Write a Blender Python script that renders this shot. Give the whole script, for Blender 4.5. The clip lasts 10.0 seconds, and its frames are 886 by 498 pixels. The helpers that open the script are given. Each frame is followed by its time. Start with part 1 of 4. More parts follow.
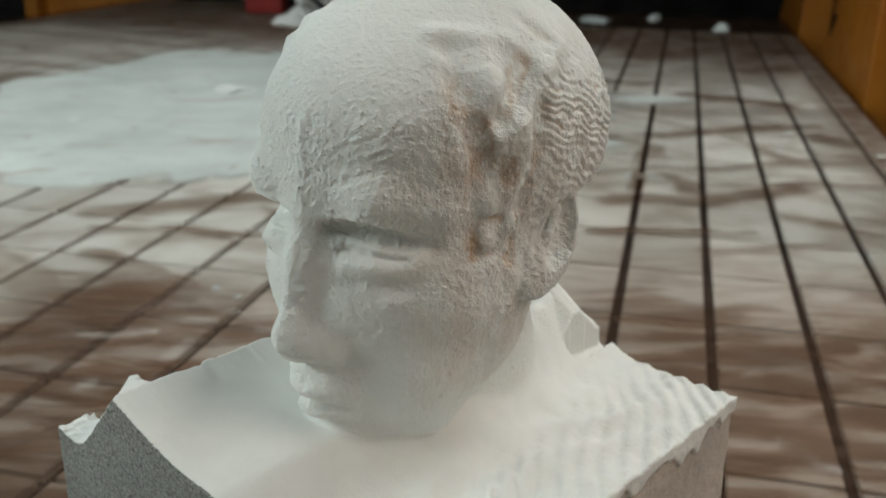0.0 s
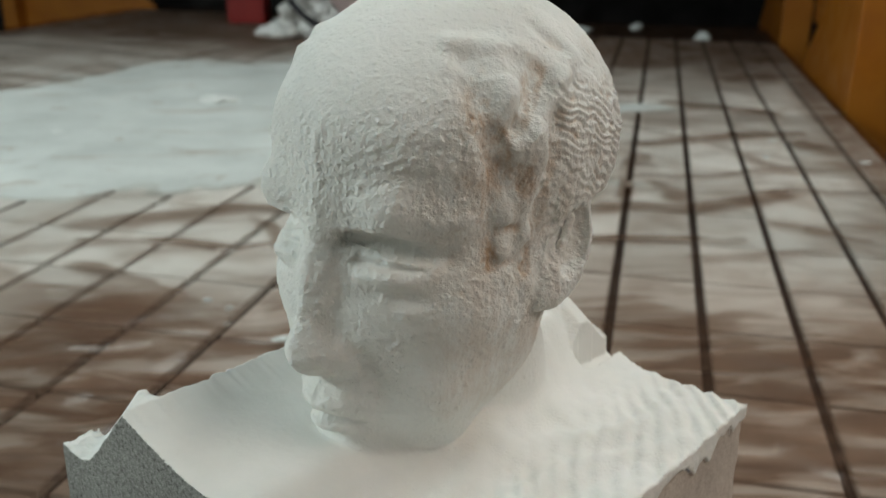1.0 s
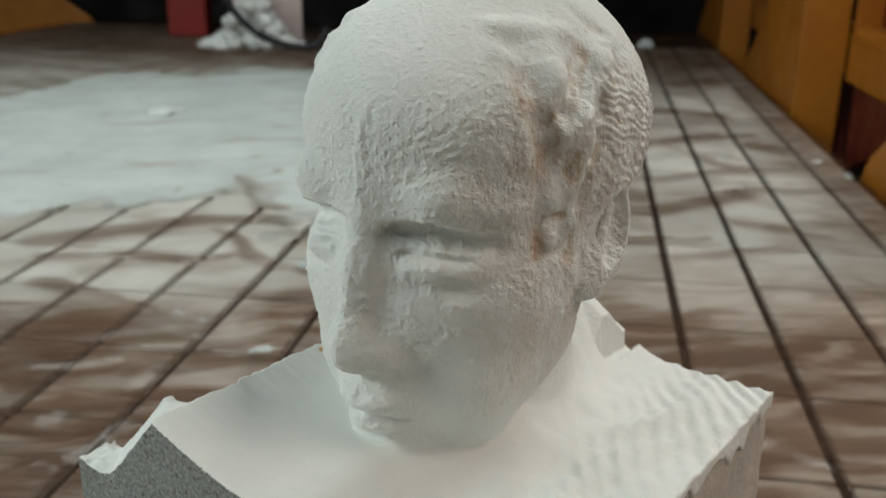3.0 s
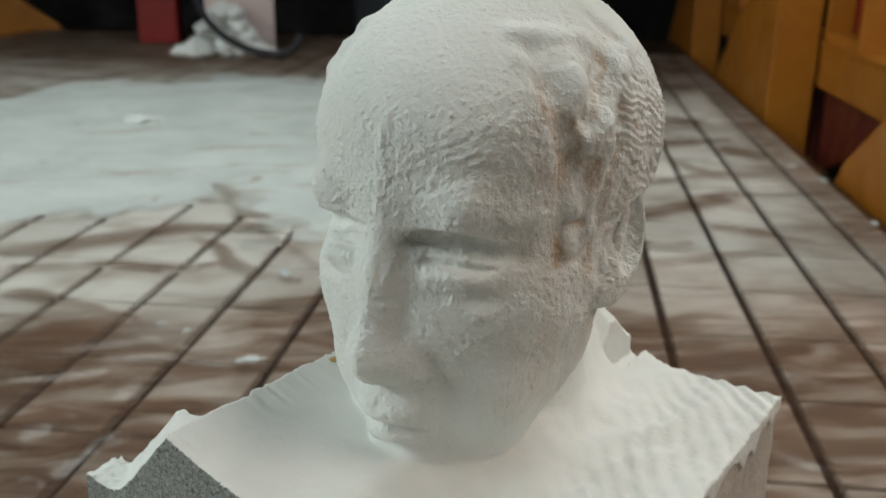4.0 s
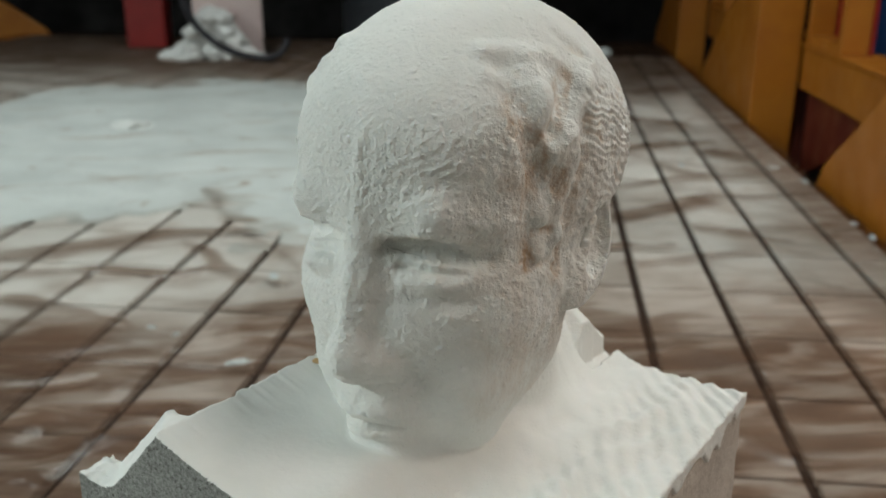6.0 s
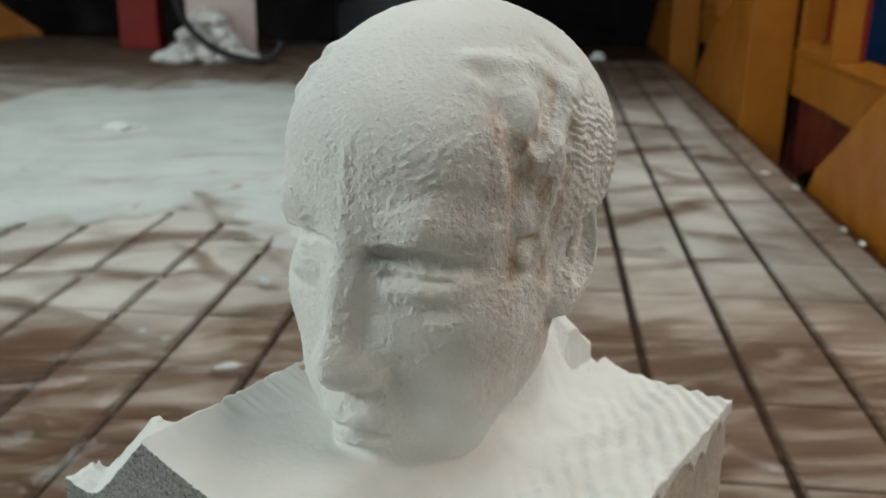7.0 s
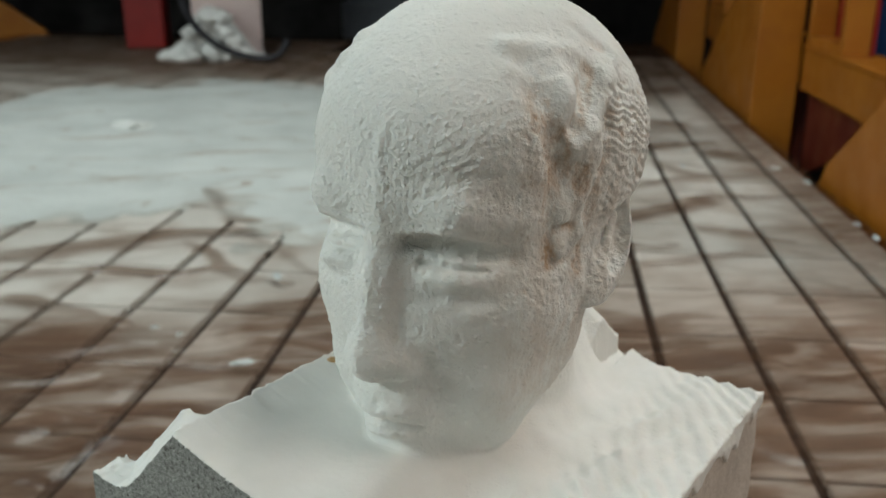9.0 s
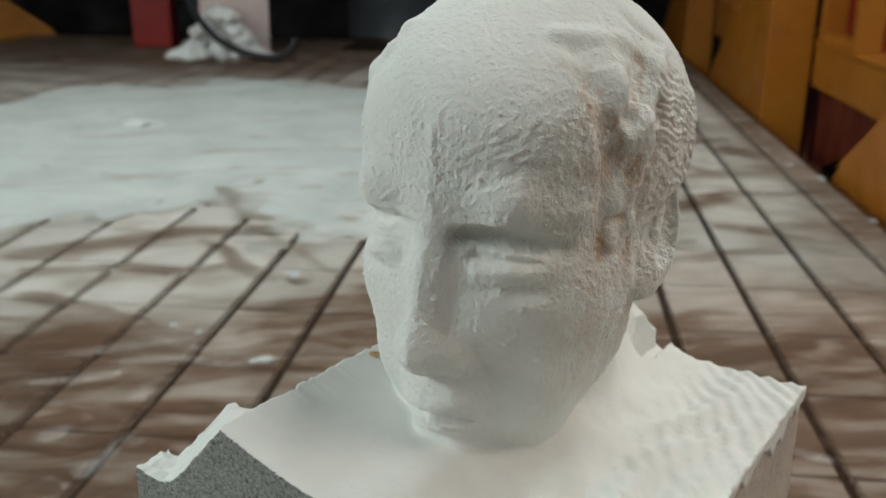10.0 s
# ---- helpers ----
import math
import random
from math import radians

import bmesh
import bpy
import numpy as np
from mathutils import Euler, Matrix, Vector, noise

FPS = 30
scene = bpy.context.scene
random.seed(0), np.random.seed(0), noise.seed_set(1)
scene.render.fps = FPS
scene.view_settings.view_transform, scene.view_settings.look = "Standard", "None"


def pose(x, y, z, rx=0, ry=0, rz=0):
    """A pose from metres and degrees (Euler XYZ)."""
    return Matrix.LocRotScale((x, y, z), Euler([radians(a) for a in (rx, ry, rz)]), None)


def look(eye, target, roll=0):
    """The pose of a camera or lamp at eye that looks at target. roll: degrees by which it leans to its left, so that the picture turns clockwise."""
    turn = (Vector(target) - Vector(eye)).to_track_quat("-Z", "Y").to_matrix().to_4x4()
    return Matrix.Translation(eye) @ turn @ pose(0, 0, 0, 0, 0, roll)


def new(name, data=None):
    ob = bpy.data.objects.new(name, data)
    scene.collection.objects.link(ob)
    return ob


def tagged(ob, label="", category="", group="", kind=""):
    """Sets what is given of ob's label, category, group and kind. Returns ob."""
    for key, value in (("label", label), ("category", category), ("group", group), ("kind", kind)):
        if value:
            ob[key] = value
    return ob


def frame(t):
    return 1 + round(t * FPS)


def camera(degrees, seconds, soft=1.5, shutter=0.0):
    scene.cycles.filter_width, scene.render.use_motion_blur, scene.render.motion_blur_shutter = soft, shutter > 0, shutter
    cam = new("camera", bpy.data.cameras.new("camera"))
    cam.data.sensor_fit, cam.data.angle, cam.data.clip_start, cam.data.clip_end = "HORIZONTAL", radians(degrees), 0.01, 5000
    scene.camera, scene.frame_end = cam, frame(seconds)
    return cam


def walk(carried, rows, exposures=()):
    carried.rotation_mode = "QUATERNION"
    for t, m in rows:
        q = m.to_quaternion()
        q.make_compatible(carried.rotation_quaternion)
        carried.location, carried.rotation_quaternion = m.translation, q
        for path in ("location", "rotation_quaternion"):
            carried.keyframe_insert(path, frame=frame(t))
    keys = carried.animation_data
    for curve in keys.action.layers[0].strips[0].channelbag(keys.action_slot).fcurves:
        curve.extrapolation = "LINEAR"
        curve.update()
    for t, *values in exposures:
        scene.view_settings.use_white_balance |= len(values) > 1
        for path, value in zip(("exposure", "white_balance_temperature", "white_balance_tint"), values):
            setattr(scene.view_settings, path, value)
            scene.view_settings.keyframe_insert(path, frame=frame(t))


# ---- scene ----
cam = camera(51.2, 10.0)
PATH = [
    (0, (0.014, 0.005, 0.579), (-0.003, 1.884, -0.105), 0.8),
    (0.5, (0.005, 0.007, 0.579), (0.003, 1.889, -0.099), 0.7),
    (1, (-0.003, 0.009, 0.578), (0.019, 1.895, -0.087), 0.7),
    (1.5, (-0.013, 0.011, 0.578), (0.042, 1.9, -0.077), 0.7),
    (2, (-0.025, 0.012, 0.572), (0.053, 1.904, -0.073), 0.7),
    (3.5, (-0.067, 0.024, 0.563), (0.115, 1.912, -0.073), 0.4),
    (4, (-0.077, 0.026, 0.563), (0.132, 1.914, -0.064), 0.5),
    (4.5, (-0.08, 0.022, 0.568), (0.142, 1.908, -0.06), 0.5),
    (5, (-0.076, 0.014, 0.569), (0.145, 1.898, -0.063), 0.5),
    (6.5, (-0.07, 0.001, 0.575), (0.165, 1.889, -0.044), 0.3),
    (7, (-0.068, 0.001, 0.576), (0.176, 1.887, -0.041), 0.7),
    (7.5, (-0.069, 0.001, 0.576), (0.173, 1.888, -0.039), 0.7),
    (8, (-0.07, 0.001, 0.574), (0.166, 1.89, -0.041), 0.6),
    (8.5, (-0.076, 0.005, 0.571), (0.163, 1.893, -0.045), 0.5),
    (9, (-0.083, 0.008, 0.569), (0.153, 1.894, -0.051), 0.4),
    (9.5, (-0.094, 0.011, 0.564), (0.141, 1.898, -0.056), 0.3),
    (10, (-0.106, 0.014, 0.564), (0.122, 1.901, -0.058), 0.2),
]
walk(cam, [(t, look(eye, target, roll)) for t, eye, target, roll in PATH])

cam.data.dof.use_dof = True
cam.data.dof.focus_distance = 0.47
cam.data.dof.aperture_fstop = 10

# ---- world and large lights ----
world = bpy.data.worlds.new("workshop_air")
world.use_nodes = True
world.node_tree.nodes["Background"].inputs[0].default_value = (0.55, 0.62, 0.6, 1)
world.node_tree.nodes["Background"].inputs[1].default_value = 0.05
scene.world = world


def area_lamp(name, eye, target, sx, sy, watts, colour):
    data = bpy.data.lights.new(name, "AREA")
    data.shape, data.size, data.size_y, data.energy, data.color = "RECTANGLE", sx, sy, watts, colour
    ob = new(name, data)
    ob.matrix_world = look(eye, target)
    return ob


COOL, WARM = (0.88, 1.0, 0.965), (1.0, 0.91, 0.82)
# added key from the left, its true source unknown
area_lamp("added_left_key", (-3.7, 0.2, 2.12), (-3.7, 0.2, 0), 1.2, 1.9, 158, COOL)
area_lamp("lamp_over_bed", (0.9, 1.2, 2.32), (0.9, 1.2, 0), 1.0, 1.9, 6.5, COOL)
area_lamp("lamp_over_back", (-0.7, 3.1, 2.32), (-0.7, 3.1, 0), 1.0, 1.9, 4.8, COOL)
# added warm fill for the bust's ear side, no known lamp
area_lamp("added_warm_fill", (2.0, -0.6, 2.32), (2.0, -0.6, 0), 0.6, 1.9, 34, WARM).data.spread = radians(124)


# ---- materials ----
def ramp(nt, src, stops):
    r = nt.nodes.new("ShaderNodeValToRGB")
    e = r.color_ramp.elements
    while len(e) < len(stops):
        e.new(0.5)
    for k, (p, c) in zip(e, stops):
        k.position = p
        k.color = (*c, 1) if len(c) == 3 else c
    nt.links.new(src, r.inputs[0])
    return r.outputs[0]


def noise_tex(nt, scale, detail=4, rough=0.55, stretch=(1, 1, 1), turn=(0, 0, 0), warp=0.0):
    tc = nt.nodes.new("ShaderNodeTexCoord")
    mp = nt.nodes.new("ShaderNodeMapping")
    mp.inputs["Scale"].default_value = stretch
    mp.inputs["Rotation"].default_value = [radians(a) for a in turn]
    nt.links.new(tc.outputs["Object"], mp.inputs[0])
    n = nt.nodes.new("ShaderNodeTexNoise")
    n.inputs["Scale"].default_value, n.inputs["Detail"].default_value = scale, detail
    n.inputs["Roughness"].default_value, n.inputs["Distortion"].default_value = rough, warp
    nt.links.new(mp.outputs[0], n.inputs["Vector"])
    return n.outputs[0]


def mix_rgb(nt, fac, a, b, mode="MIX"):
    m = nt.nodes.new("ShaderNodeMix")
    m.data_type, m.blend_type = "RGBA", mode
    for sock, v in ((m.inputs[0], fac), (m.inputs[6], a), (m.inputs[7], b)):
        if isinstance(v, (int, float)):
            sock.default_value = v
        elif isinstance(v, tuple):
            sock.default_value = (*v, 1)
        else:
            nt.links.new(v, sock)
    return m.outputs[2]


def maths(nt, op, a, b=0.0, clamp=False):
    m = nt.nodes.new("ShaderNodeMath")
    m.operation, m.use_clamp = op, clamp
    for sock, v in ((m.inputs[0], a), (m.inputs[1], b)):
        if isinstance(v, (int, float)):
            sock.default_value = v
        else:
            nt.links.new(v, sock)
    return m.outputs[0]


def bump(nt, height, strength, distance, before=None):
    b = nt.nodes.new("ShaderNodeBump")
    b.inputs["Strength"].default_value, b.inputs["Distance"].default_value = strength, distance
    nt.links.new(height, b.inputs["Height"])
    if before is not None:
        nt.links.new(before, b.inputs["Normal"])
    return b.outputs[0]


def material(name, rough=0.6, metal=0.0):
    m = bpy.data.materials.new(name)
    m.use_nodes = True
    nt = m.node_tree
    p = nt.nodes["Principled BSDF"]
    p.inputs["Roughness"].default_value, p.inputs["Metallic"].default_value = rough, metal
    return m, nt, p


def plain(name, c1, c2, scale=6, rough=0.5, metal=0.0, fine=120, relief=0.0006):
    m, nt, p = material(name, rough, metal)
    col = ramp(nt, noise_tex(nt, scale, 6, 0.65), [(0.3, c1), (0.7, c2)])
    nt.links.new(col, p.inputs["Base Color"])
    g = noise_tex(nt, fine, 3)
    nt.links.new(bump(nt, g, 0.5, relief), p.inputs["Normal"])
    nt.links.new(ramp(nt, noise_tex(nt, scale * 2.3, 4), [(0.3, (rough * 0.75,) * 3), (0.7, (min(1, rough * 1.25),) * 3)]), p.inputs["Roughness"])
    return m


def milled_foam():
    m, nt, p = material("milled_white_foam", 0.75)
    tc = nt.nodes.new("ShaderNodeTexCoord")
    base = ramp(nt, noise_tex(nt, 22, 5, 0.6), [(0.3, (0.76, 0.765, 0.735)), (0.7, (0.84, 0.84, 0.815))])
    # tan dust caught in the rough-cut hair and ear, and warm light tinted onto the jaw
    att = nt.nodes.new("ShaderNodeVertexColor")
    att.layer_name = "dust_warmth"
    both = nt.nodes.new("ShaderNodeSeparateColor")
    nt.links.new(att.outputs[0], both.inputs[0])
    rough_cut = both.outputs[1]
    fleck = maths(nt, "MULTIPLY", both.outputs[0], ramp(nt, noise_tex(nt, 70, 5, 0.7, stretch=(1, 1, 0.5)), [(0.40, (0, 0, 0)), (0.62, (1, 1, 1))]))
    col = mix_rgb(nt, fleck, base, (0.50, 0.35, 0.235))
    nt.links.new(col, p.inputs["Base Color"])
    p.inputs["Subsurface Weight"].default_value = 0.12
    p.inputs["Subsurface Radius"].default_value = (1.0, 0.8, 0.65)
    p.inputs["Subsurface Scale"].default_value = 0.004
    def grains(scale, lo, hi):
        v = nt.nodes.new("ShaderNodeTexVoronoi")
        v.inputs["Scale"].default_value = scale
        nt.links.new(tc.outputs["Object"], v.inputs["Vector"])
        dome = maths(nt, "SUBTRACT", 0.55, v.outputs["Distance"], True)
        pick = nt.nodes.new("ShaderNodeSeparateColor")
        nt.links.new(v.outputs["Color"], pick.inputs[0])
        some = ramp(nt, pick.outputs[0], [(lo, (0, 0, 0)), (hi, (1, 1, 1))])
        return maths(nt, "MULTIPLY", dome, some)

    patch = maths(nt, "MULTIPLY", rough_cut, ramp(nt, noise_tex(nt, 16, 3), [(0.38, (0.5,) * 3), (0.62, (1, 1, 1))]))
    n1 = bump(nt, maths(nt, "MULTIPLY", noise_tex(nt, 900, 2, 0.6), rough_cut), 0.6, 0.0005)
    n1 = bump(nt, maths(nt, "MULTIPLY", noise_tex(nt, 330, 3, 0.6), patch), 0.8, 0.0012, n1)
    n1 = bump(nt, maths(nt, "MULTIPLY", grains(1000, 0.3, 0.5), rough_cut), 0.6, 0.0007, n1)
    n2 = bump(nt, maths(nt, "MULTIPLY", grains(520, 0.5, 0.75), patch), 0.75, 0.0014, n1)
    nt.links.new(n2, p.inputs["Normal"])
    return m


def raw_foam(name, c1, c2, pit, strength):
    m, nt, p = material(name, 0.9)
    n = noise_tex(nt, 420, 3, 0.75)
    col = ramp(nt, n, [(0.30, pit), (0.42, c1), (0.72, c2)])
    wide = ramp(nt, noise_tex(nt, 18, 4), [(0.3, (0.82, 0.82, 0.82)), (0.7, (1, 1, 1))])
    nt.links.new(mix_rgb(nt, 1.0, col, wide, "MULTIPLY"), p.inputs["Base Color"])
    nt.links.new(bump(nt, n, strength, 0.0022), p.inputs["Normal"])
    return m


M_foam = milled_foam()
# sawn grain, with the shade of each block side put into its colour
M_cut = raw_foam("sawn_foam_left_shade", (0.26, 0.265, 0.25), (0.50, 0.505, 0.48), (0.08, 0.07, 0.06), 0.9)
M_side = raw_foam("sawn_foam_right_shade", (0.55, 0.49, 0.43), (0.66, 0.60, 0.54), (0.45, 0.39, 0.33), 0.25)


def panel_material():
    m, nt, p = material("dusty_bed_panel", 0.65)
    info = nt.nodes.new("ShaderNodeObjectInfo")
    tone = ramp(nt, info.outputs["Random"], [(0.0, (0.57, 0.56, 0.53)), (1.0, (0.80, 0.79, 0.76))])
    geo = nt.nodes.new("ShaderNodeNewGeometry")
    n = nt.nodes.new("ShaderNodeTexNoise")
    n.inputs["Scale"].default_value, n.inputs["Detail"].default_value = 7, 8
    nt.links.new(geo.outputs["Position"], n.inputs["Vector"])
    dirt = ramp(nt, n.outputs[0], [(0.50, (0, 0, 0)), (0.70, (0.55, 0.55, 0.55))])
    nt.links.new(mix_rgb(nt, dirt, tone, (0.33, 0.25, 0.19)), p.inputs["Base Color"])
    return m


M_panel = panel_material()
M_groove = plain("dark_groove", (0.030, 0.020, 0.018), (0.05, 0.035, 0.03), 8, 0.6)


def film_material():
    m, nt, p = material("stained_shaded_film", 0.5)
    geo = nt.nodes.new("ShaderNodeNewGeometry")

    def streak(scale, sx, sy, deg, detail=6, warp=0.0):
        mp = nt.nodes.new("ShaderNodeMapping")
        mp.inputs["Rotation"].default_value = (0, 0, radians(deg))
        mp.inputs["Scale"].default_value = (sx, sy, 1)
        nt.links.new(geo.outputs["Position"], mp.inputs[0])
        n = nt.nodes.new("ShaderNodeTexNoise")
        n.inputs["Scale"].default_value, n.inputs["Detail"].default_value = scale, detail
        n.inputs["Distortion"].default_value = warp
        nt.links.new(mp.outputs[0], n.inputs["Vector"])
        return n.outputs[0]

    layer = nt.nodes.new("ShaderNodeVertexColor")
    layer.layer_name = "crease"
    att = nt.nodes.new("ShaderNodeSeparateColor")
    nt.links.new(layer.outputs[0], att.inputs[0])
    a = ramp(nt, streak(3.4, 1.0, 3.0, 10, 8, 1.2), [(0.52, (0, 0, 0)), (0.72, (0.5, 0.5, 0.5))])
    b = ramp(nt, streak(14.0, 1.0, 2.6, -12, 8, 0.8), [(0.45, (0.0,) * 3), (0.62, (1, 1, 1))])
    wide = maths(nt, "MULTIPLY", a, maths(nt, "MULTIPLY_ADD", b, 0.55))
    wide.node.inputs[1].default_value = 1.0
    b_half = wide.node.inputs[1].links[0].from_node
    b_half.inputs[2].default_value = 0.45
    pool = maths(nt, "MULTIPLY", att.outputs[1], ramp(nt, streak(5.0, 1.0, 4.5, 8, 9, 1.2), [(0.40, (0.50,) * 3), (0.56, (1, 1, 1))]))
    mask = maths(nt, "MAXIMUM", maths(nt, "MULTIPLY", att.outputs[0], 1.0), maths(nt, "MAXIMUM", wide, pool))
    mask = maths(nt, "MULTIPLY", mask, maths(nt, "SUBTRACT", 1.0, att.outputs[2]))
    mask = maths(nt, "MULTIPLY_ADD", mask, 0.90, True)
    mask.node.inputs[2].default_value = 0.03
    col = ramp(nt, streak(9, 1, 3, 5), [(0.32, (0.060, 0.029, 0.018)), (0.68, (0.23, 0.128, 0.078))])
    nt.links.new(col, p.inputs["Base Color"])
    clear = nt.nodes.new("ShaderNodeBsdfTransparent")
    nt.links.new(mix_rgb(nt, mask, (0.98, 0.965, 0.95), (0.44, 0.325, 0.255)), clear.inputs[0])
    gloss = nt.nodes.new("ShaderNodeBsdfGlossy")
    gloss.inputs["Roughness"].default_value = 0.16
    skin = nt.nodes.new("ShaderNodeMixShader")
    skin.inputs[0].default_value = 0.04
    nt.links.new(clear.outputs[0], skin.inputs[1])
    nt.links.new(gloss.outputs[0], skin.inputs[2])
    mx = nt.nodes.new("ShaderNodeMixShader")
    nt.links.new(maths(nt, "MULTIPLY", mask, 0.36), mx.inputs[0])
    nt.links.new(skin.outputs[0], mx.inputs[1])
    nt.links.new(p.outputs[0], mx.inputs[2])
    nt.links.new(mx.outputs[0], nt.nodes["Material Output"].inputs["Surface"])
    return m


M_film = film_material()
M_powder = plain("white_foam_powder", (0.58, 0.60, 0.58), (0.80, 0.81, 0.79), 5, 0.85, 0, 160, 0.002)


def drift_material():
    m, nt, p = material("streaked_foam_powder", 0.85)
    base = ramp(nt, noise_tex(nt, 4, 6, 0.6), [(0.3, (0.50, 0.53, 0.515)), (0.7, (0.66, 0.69, 0.67))])
    a = ramp(nt, noise_tex(nt, 2.2, 7, 0.6, stretch=(1, 3.2, 1), turn=(0, 0, 12), warp=0.8), [(0.56, (0, 0, 0)), (0.70, (0.75,) * 3)])
    b = ramp(nt, noise_tex(nt, 6.5, 6, 0.6, stretch=(1, 2.5, 1), turn=(0, 0, -20), warp=0.6), [(0.60, (0, 0, 0)), (0.70, (0.8,) * 3)])
    col = mix_rgb(nt, maths(nt, "MAXIMUM", a, b), base, (0.34, 0.26, 0.20))
    nt.links.new(col, p.inputs["Base Color"])
    nt.links.new(bump(nt, noise_tex(nt, 60, 5), 0.6, 0.004), p.inputs["Normal"])
    return m


M_drift = drift_material()
M_fluff = plain("white_shavings", (0.80, 0.81, 0.80), (0.88, 0.88, 0.87), 8, 0.9)
M_yellow = plain("yellow_machine_paint", (0.33, 0.105, 0.008), (0.43, 0.155, 0.012), 5, 0.45)
M_dark_red = plain("dark_red_rail", (0.10, 0.012, 0.008), (0.16, 0.03, 0.015), 5, 0.5)
M_red = plain("red_paint", (0.20, 0.008, 0.008), (0.28, 0.015, 0.012), 5, 0.4)
M_pink = plain("pale_pink_board", (0.62, 0.48, 0.47), (0.72, 0.60, 0.58), 6, 0.6)
M_black = plain("black_rubber", (0.012, 0.012, 0.016), (0.03, 0.03, 0.04), 9, 0.5)
# near-black: the unlit depth of the room is put into these colours
M_floor = plain("near_black_floor", (0.014, 0.012, 0.012), (0.030, 0.027, 0.026), 2, 0.7)
M_wall = plain("near_black_wall", (0.007, 0.005, 0.006), (0.013, 0.010, 0.010), 2, 0.8)
M_bounce = plain("pale_bounce_wall", (0.34, 0.35, 0.33), (0.42, 0.43, 0.41), 2, 0.8)
M_ceil = plain("dark_ceiling_board", (0.05, 0.05, 0.05), (0.08, 0.08, 0.08), 2, 0.9)
M_blue = plain("blue_plastic", (0.015, 0.05, 0.16), (0.02, 0.08, 0.22), 5, 0.4)
M_grey = plain("grey_metal", (0.10, 0.11, 0.13), (0.16, 0.17, 0.19), 5, 0.45, 0.3)


def glow(name, colour, strength):
    m = bpy.data.materials.new(name)
    m.use_nodes = True
    nt = m.node_tree
    p = nt.nodes["Principled BSDF"]
    p.inputs["Emission Color"].default_value = (*colour, 1)
    p.inputs["Emission Strength"].default_value = strength
    return m


M_tube = glow("lamp_diffuser", (0.93, 1.0, 0.97), 3.0)
M_warm = glow("warm_fill_diffuser", (1.0, 0.80, 0.62), 3.0)


# ---- mesh helpers ----
def link_bm(name, bm, mat, parent=None, label="", smooth=False):
    me = bpy.data.meshes.new(name)
    bm.normal_update()
    bm.to_mesh(me)
    bm.free()
    me.materials.append(mat)
    if smooth:
        me.shade_smooth()
    ob = new(name, me)
    if parent is not None:
        ob.parent = parent
    if label:
        tagged(ob, label)
    return ob


def part(name, bm, mat, parent, label="", smooth=False):
    return link_bm(name, bm, mat, parent, label, smooth)


def box(bm, x0, x1, y0, y1, z0, z1, bevel=0.0):
    g = bmesh.ops.create_cube(bm, size=1.0, matrix=Matrix.Translation(((x0 + x1) / 2, (y0 + y1) / 2, (z0 + z1) / 2)) @ Matrix.Diagonal((x1 - x0, y1 - y0, z1 - z0, 1)))
    if bevel:
        ed = list({e for v in g["verts"] for e in v.link_edges})
        bmesh.ops.bevel(bm, geom=ed, offset=bevel, segments=2, affect="EDGES", profile=0.6)
    return bm


def prism(bm, outline, y0, y1, bevel=0.0):
    """A plate: an outline in x and z, from y0 to y1."""
    f = bm.faces.new([bm.verts.new((x, y0, z)) for x, z in outline])
    r = bmesh.ops.extrude_face_region(bm, geom=[f])
    bmesh.ops.translate(bm, vec=(0, y1 - y0, 0), verts=[e for e in r["geom"] if isinstance(e, bmesh.types.BMVert)])
    bmesh.ops.recalc_face_normals(bm, faces=bm.faces)
    if bevel:
        bmesh.ops.bevel(bm, geom=list(bm.edges), offset=bevel, segments=2, affect="EDGES", profile=0.6)
    return bm


def tube(bm, pts, r, n=10):
    rings = []
    for i, p in enumerate(pts):
        p = Vector(p)
        d = (Vector(pts[min(i + 1, len(pts) - 1)]) - Vector(pts[max(i - 1, 0)])).normalized()
        s = d.cross(Vector((0.3, 1, 0.2))).normalized()
        t = d.cross(s)
        rings.append([bm.verts.new(p + (s * math.cos(2 * math.pi * k / n) + t * math.sin(2 * math.pi * k / n)) * r) for k in range(n)])
    for a, b in zip(rings, rings[1:]):
        for k in range(n):
            bm.faces.new((a[k], a[(k + 1) % n], b[(k + 1) % n], b[k]))
    bm.faces.new(rings[0][::-1]), bm.faces.new(rings[-1])
    return bm


def thing(name, m, label, category, group=""):
    ob = new(name)
    ob.matrix_world = m
    return tagged(ob, label, category, group)


def lattice_noise(P, scale, seed):
    """Smooth noise from -1 to 1 at points P (n, 3)."""
    rng = np.random.default_rng(seed)
    tab = rng.uniform(-1, 1, 4096).astype(np.float32)
    q = P * scale
    i = np.floor(q).astype(np.int64)
    f = (q - i).astype(np.float32)
    f = f * f * (3 - 2 * f)
    out = np.zeros(len(P), np.float32)
    for dx in (0, 1):
        for dy in (0, 1):
            for dz in (0, 1):
                h = ((i[:, 0] + dx) * 73856093 ^ (i[:, 1] + dy) * 19349663 ^ (i[:, 2] + dz) * 83492791) & 4095
                w = (f[:, 0] if dx else 1 - f[:, 0]) * (f[:, 1] if dy else 1 - f[:, 1]) * (f[:, 2] if dz else 1 - f[:, 2])
                out += tab[h] * w
    return out


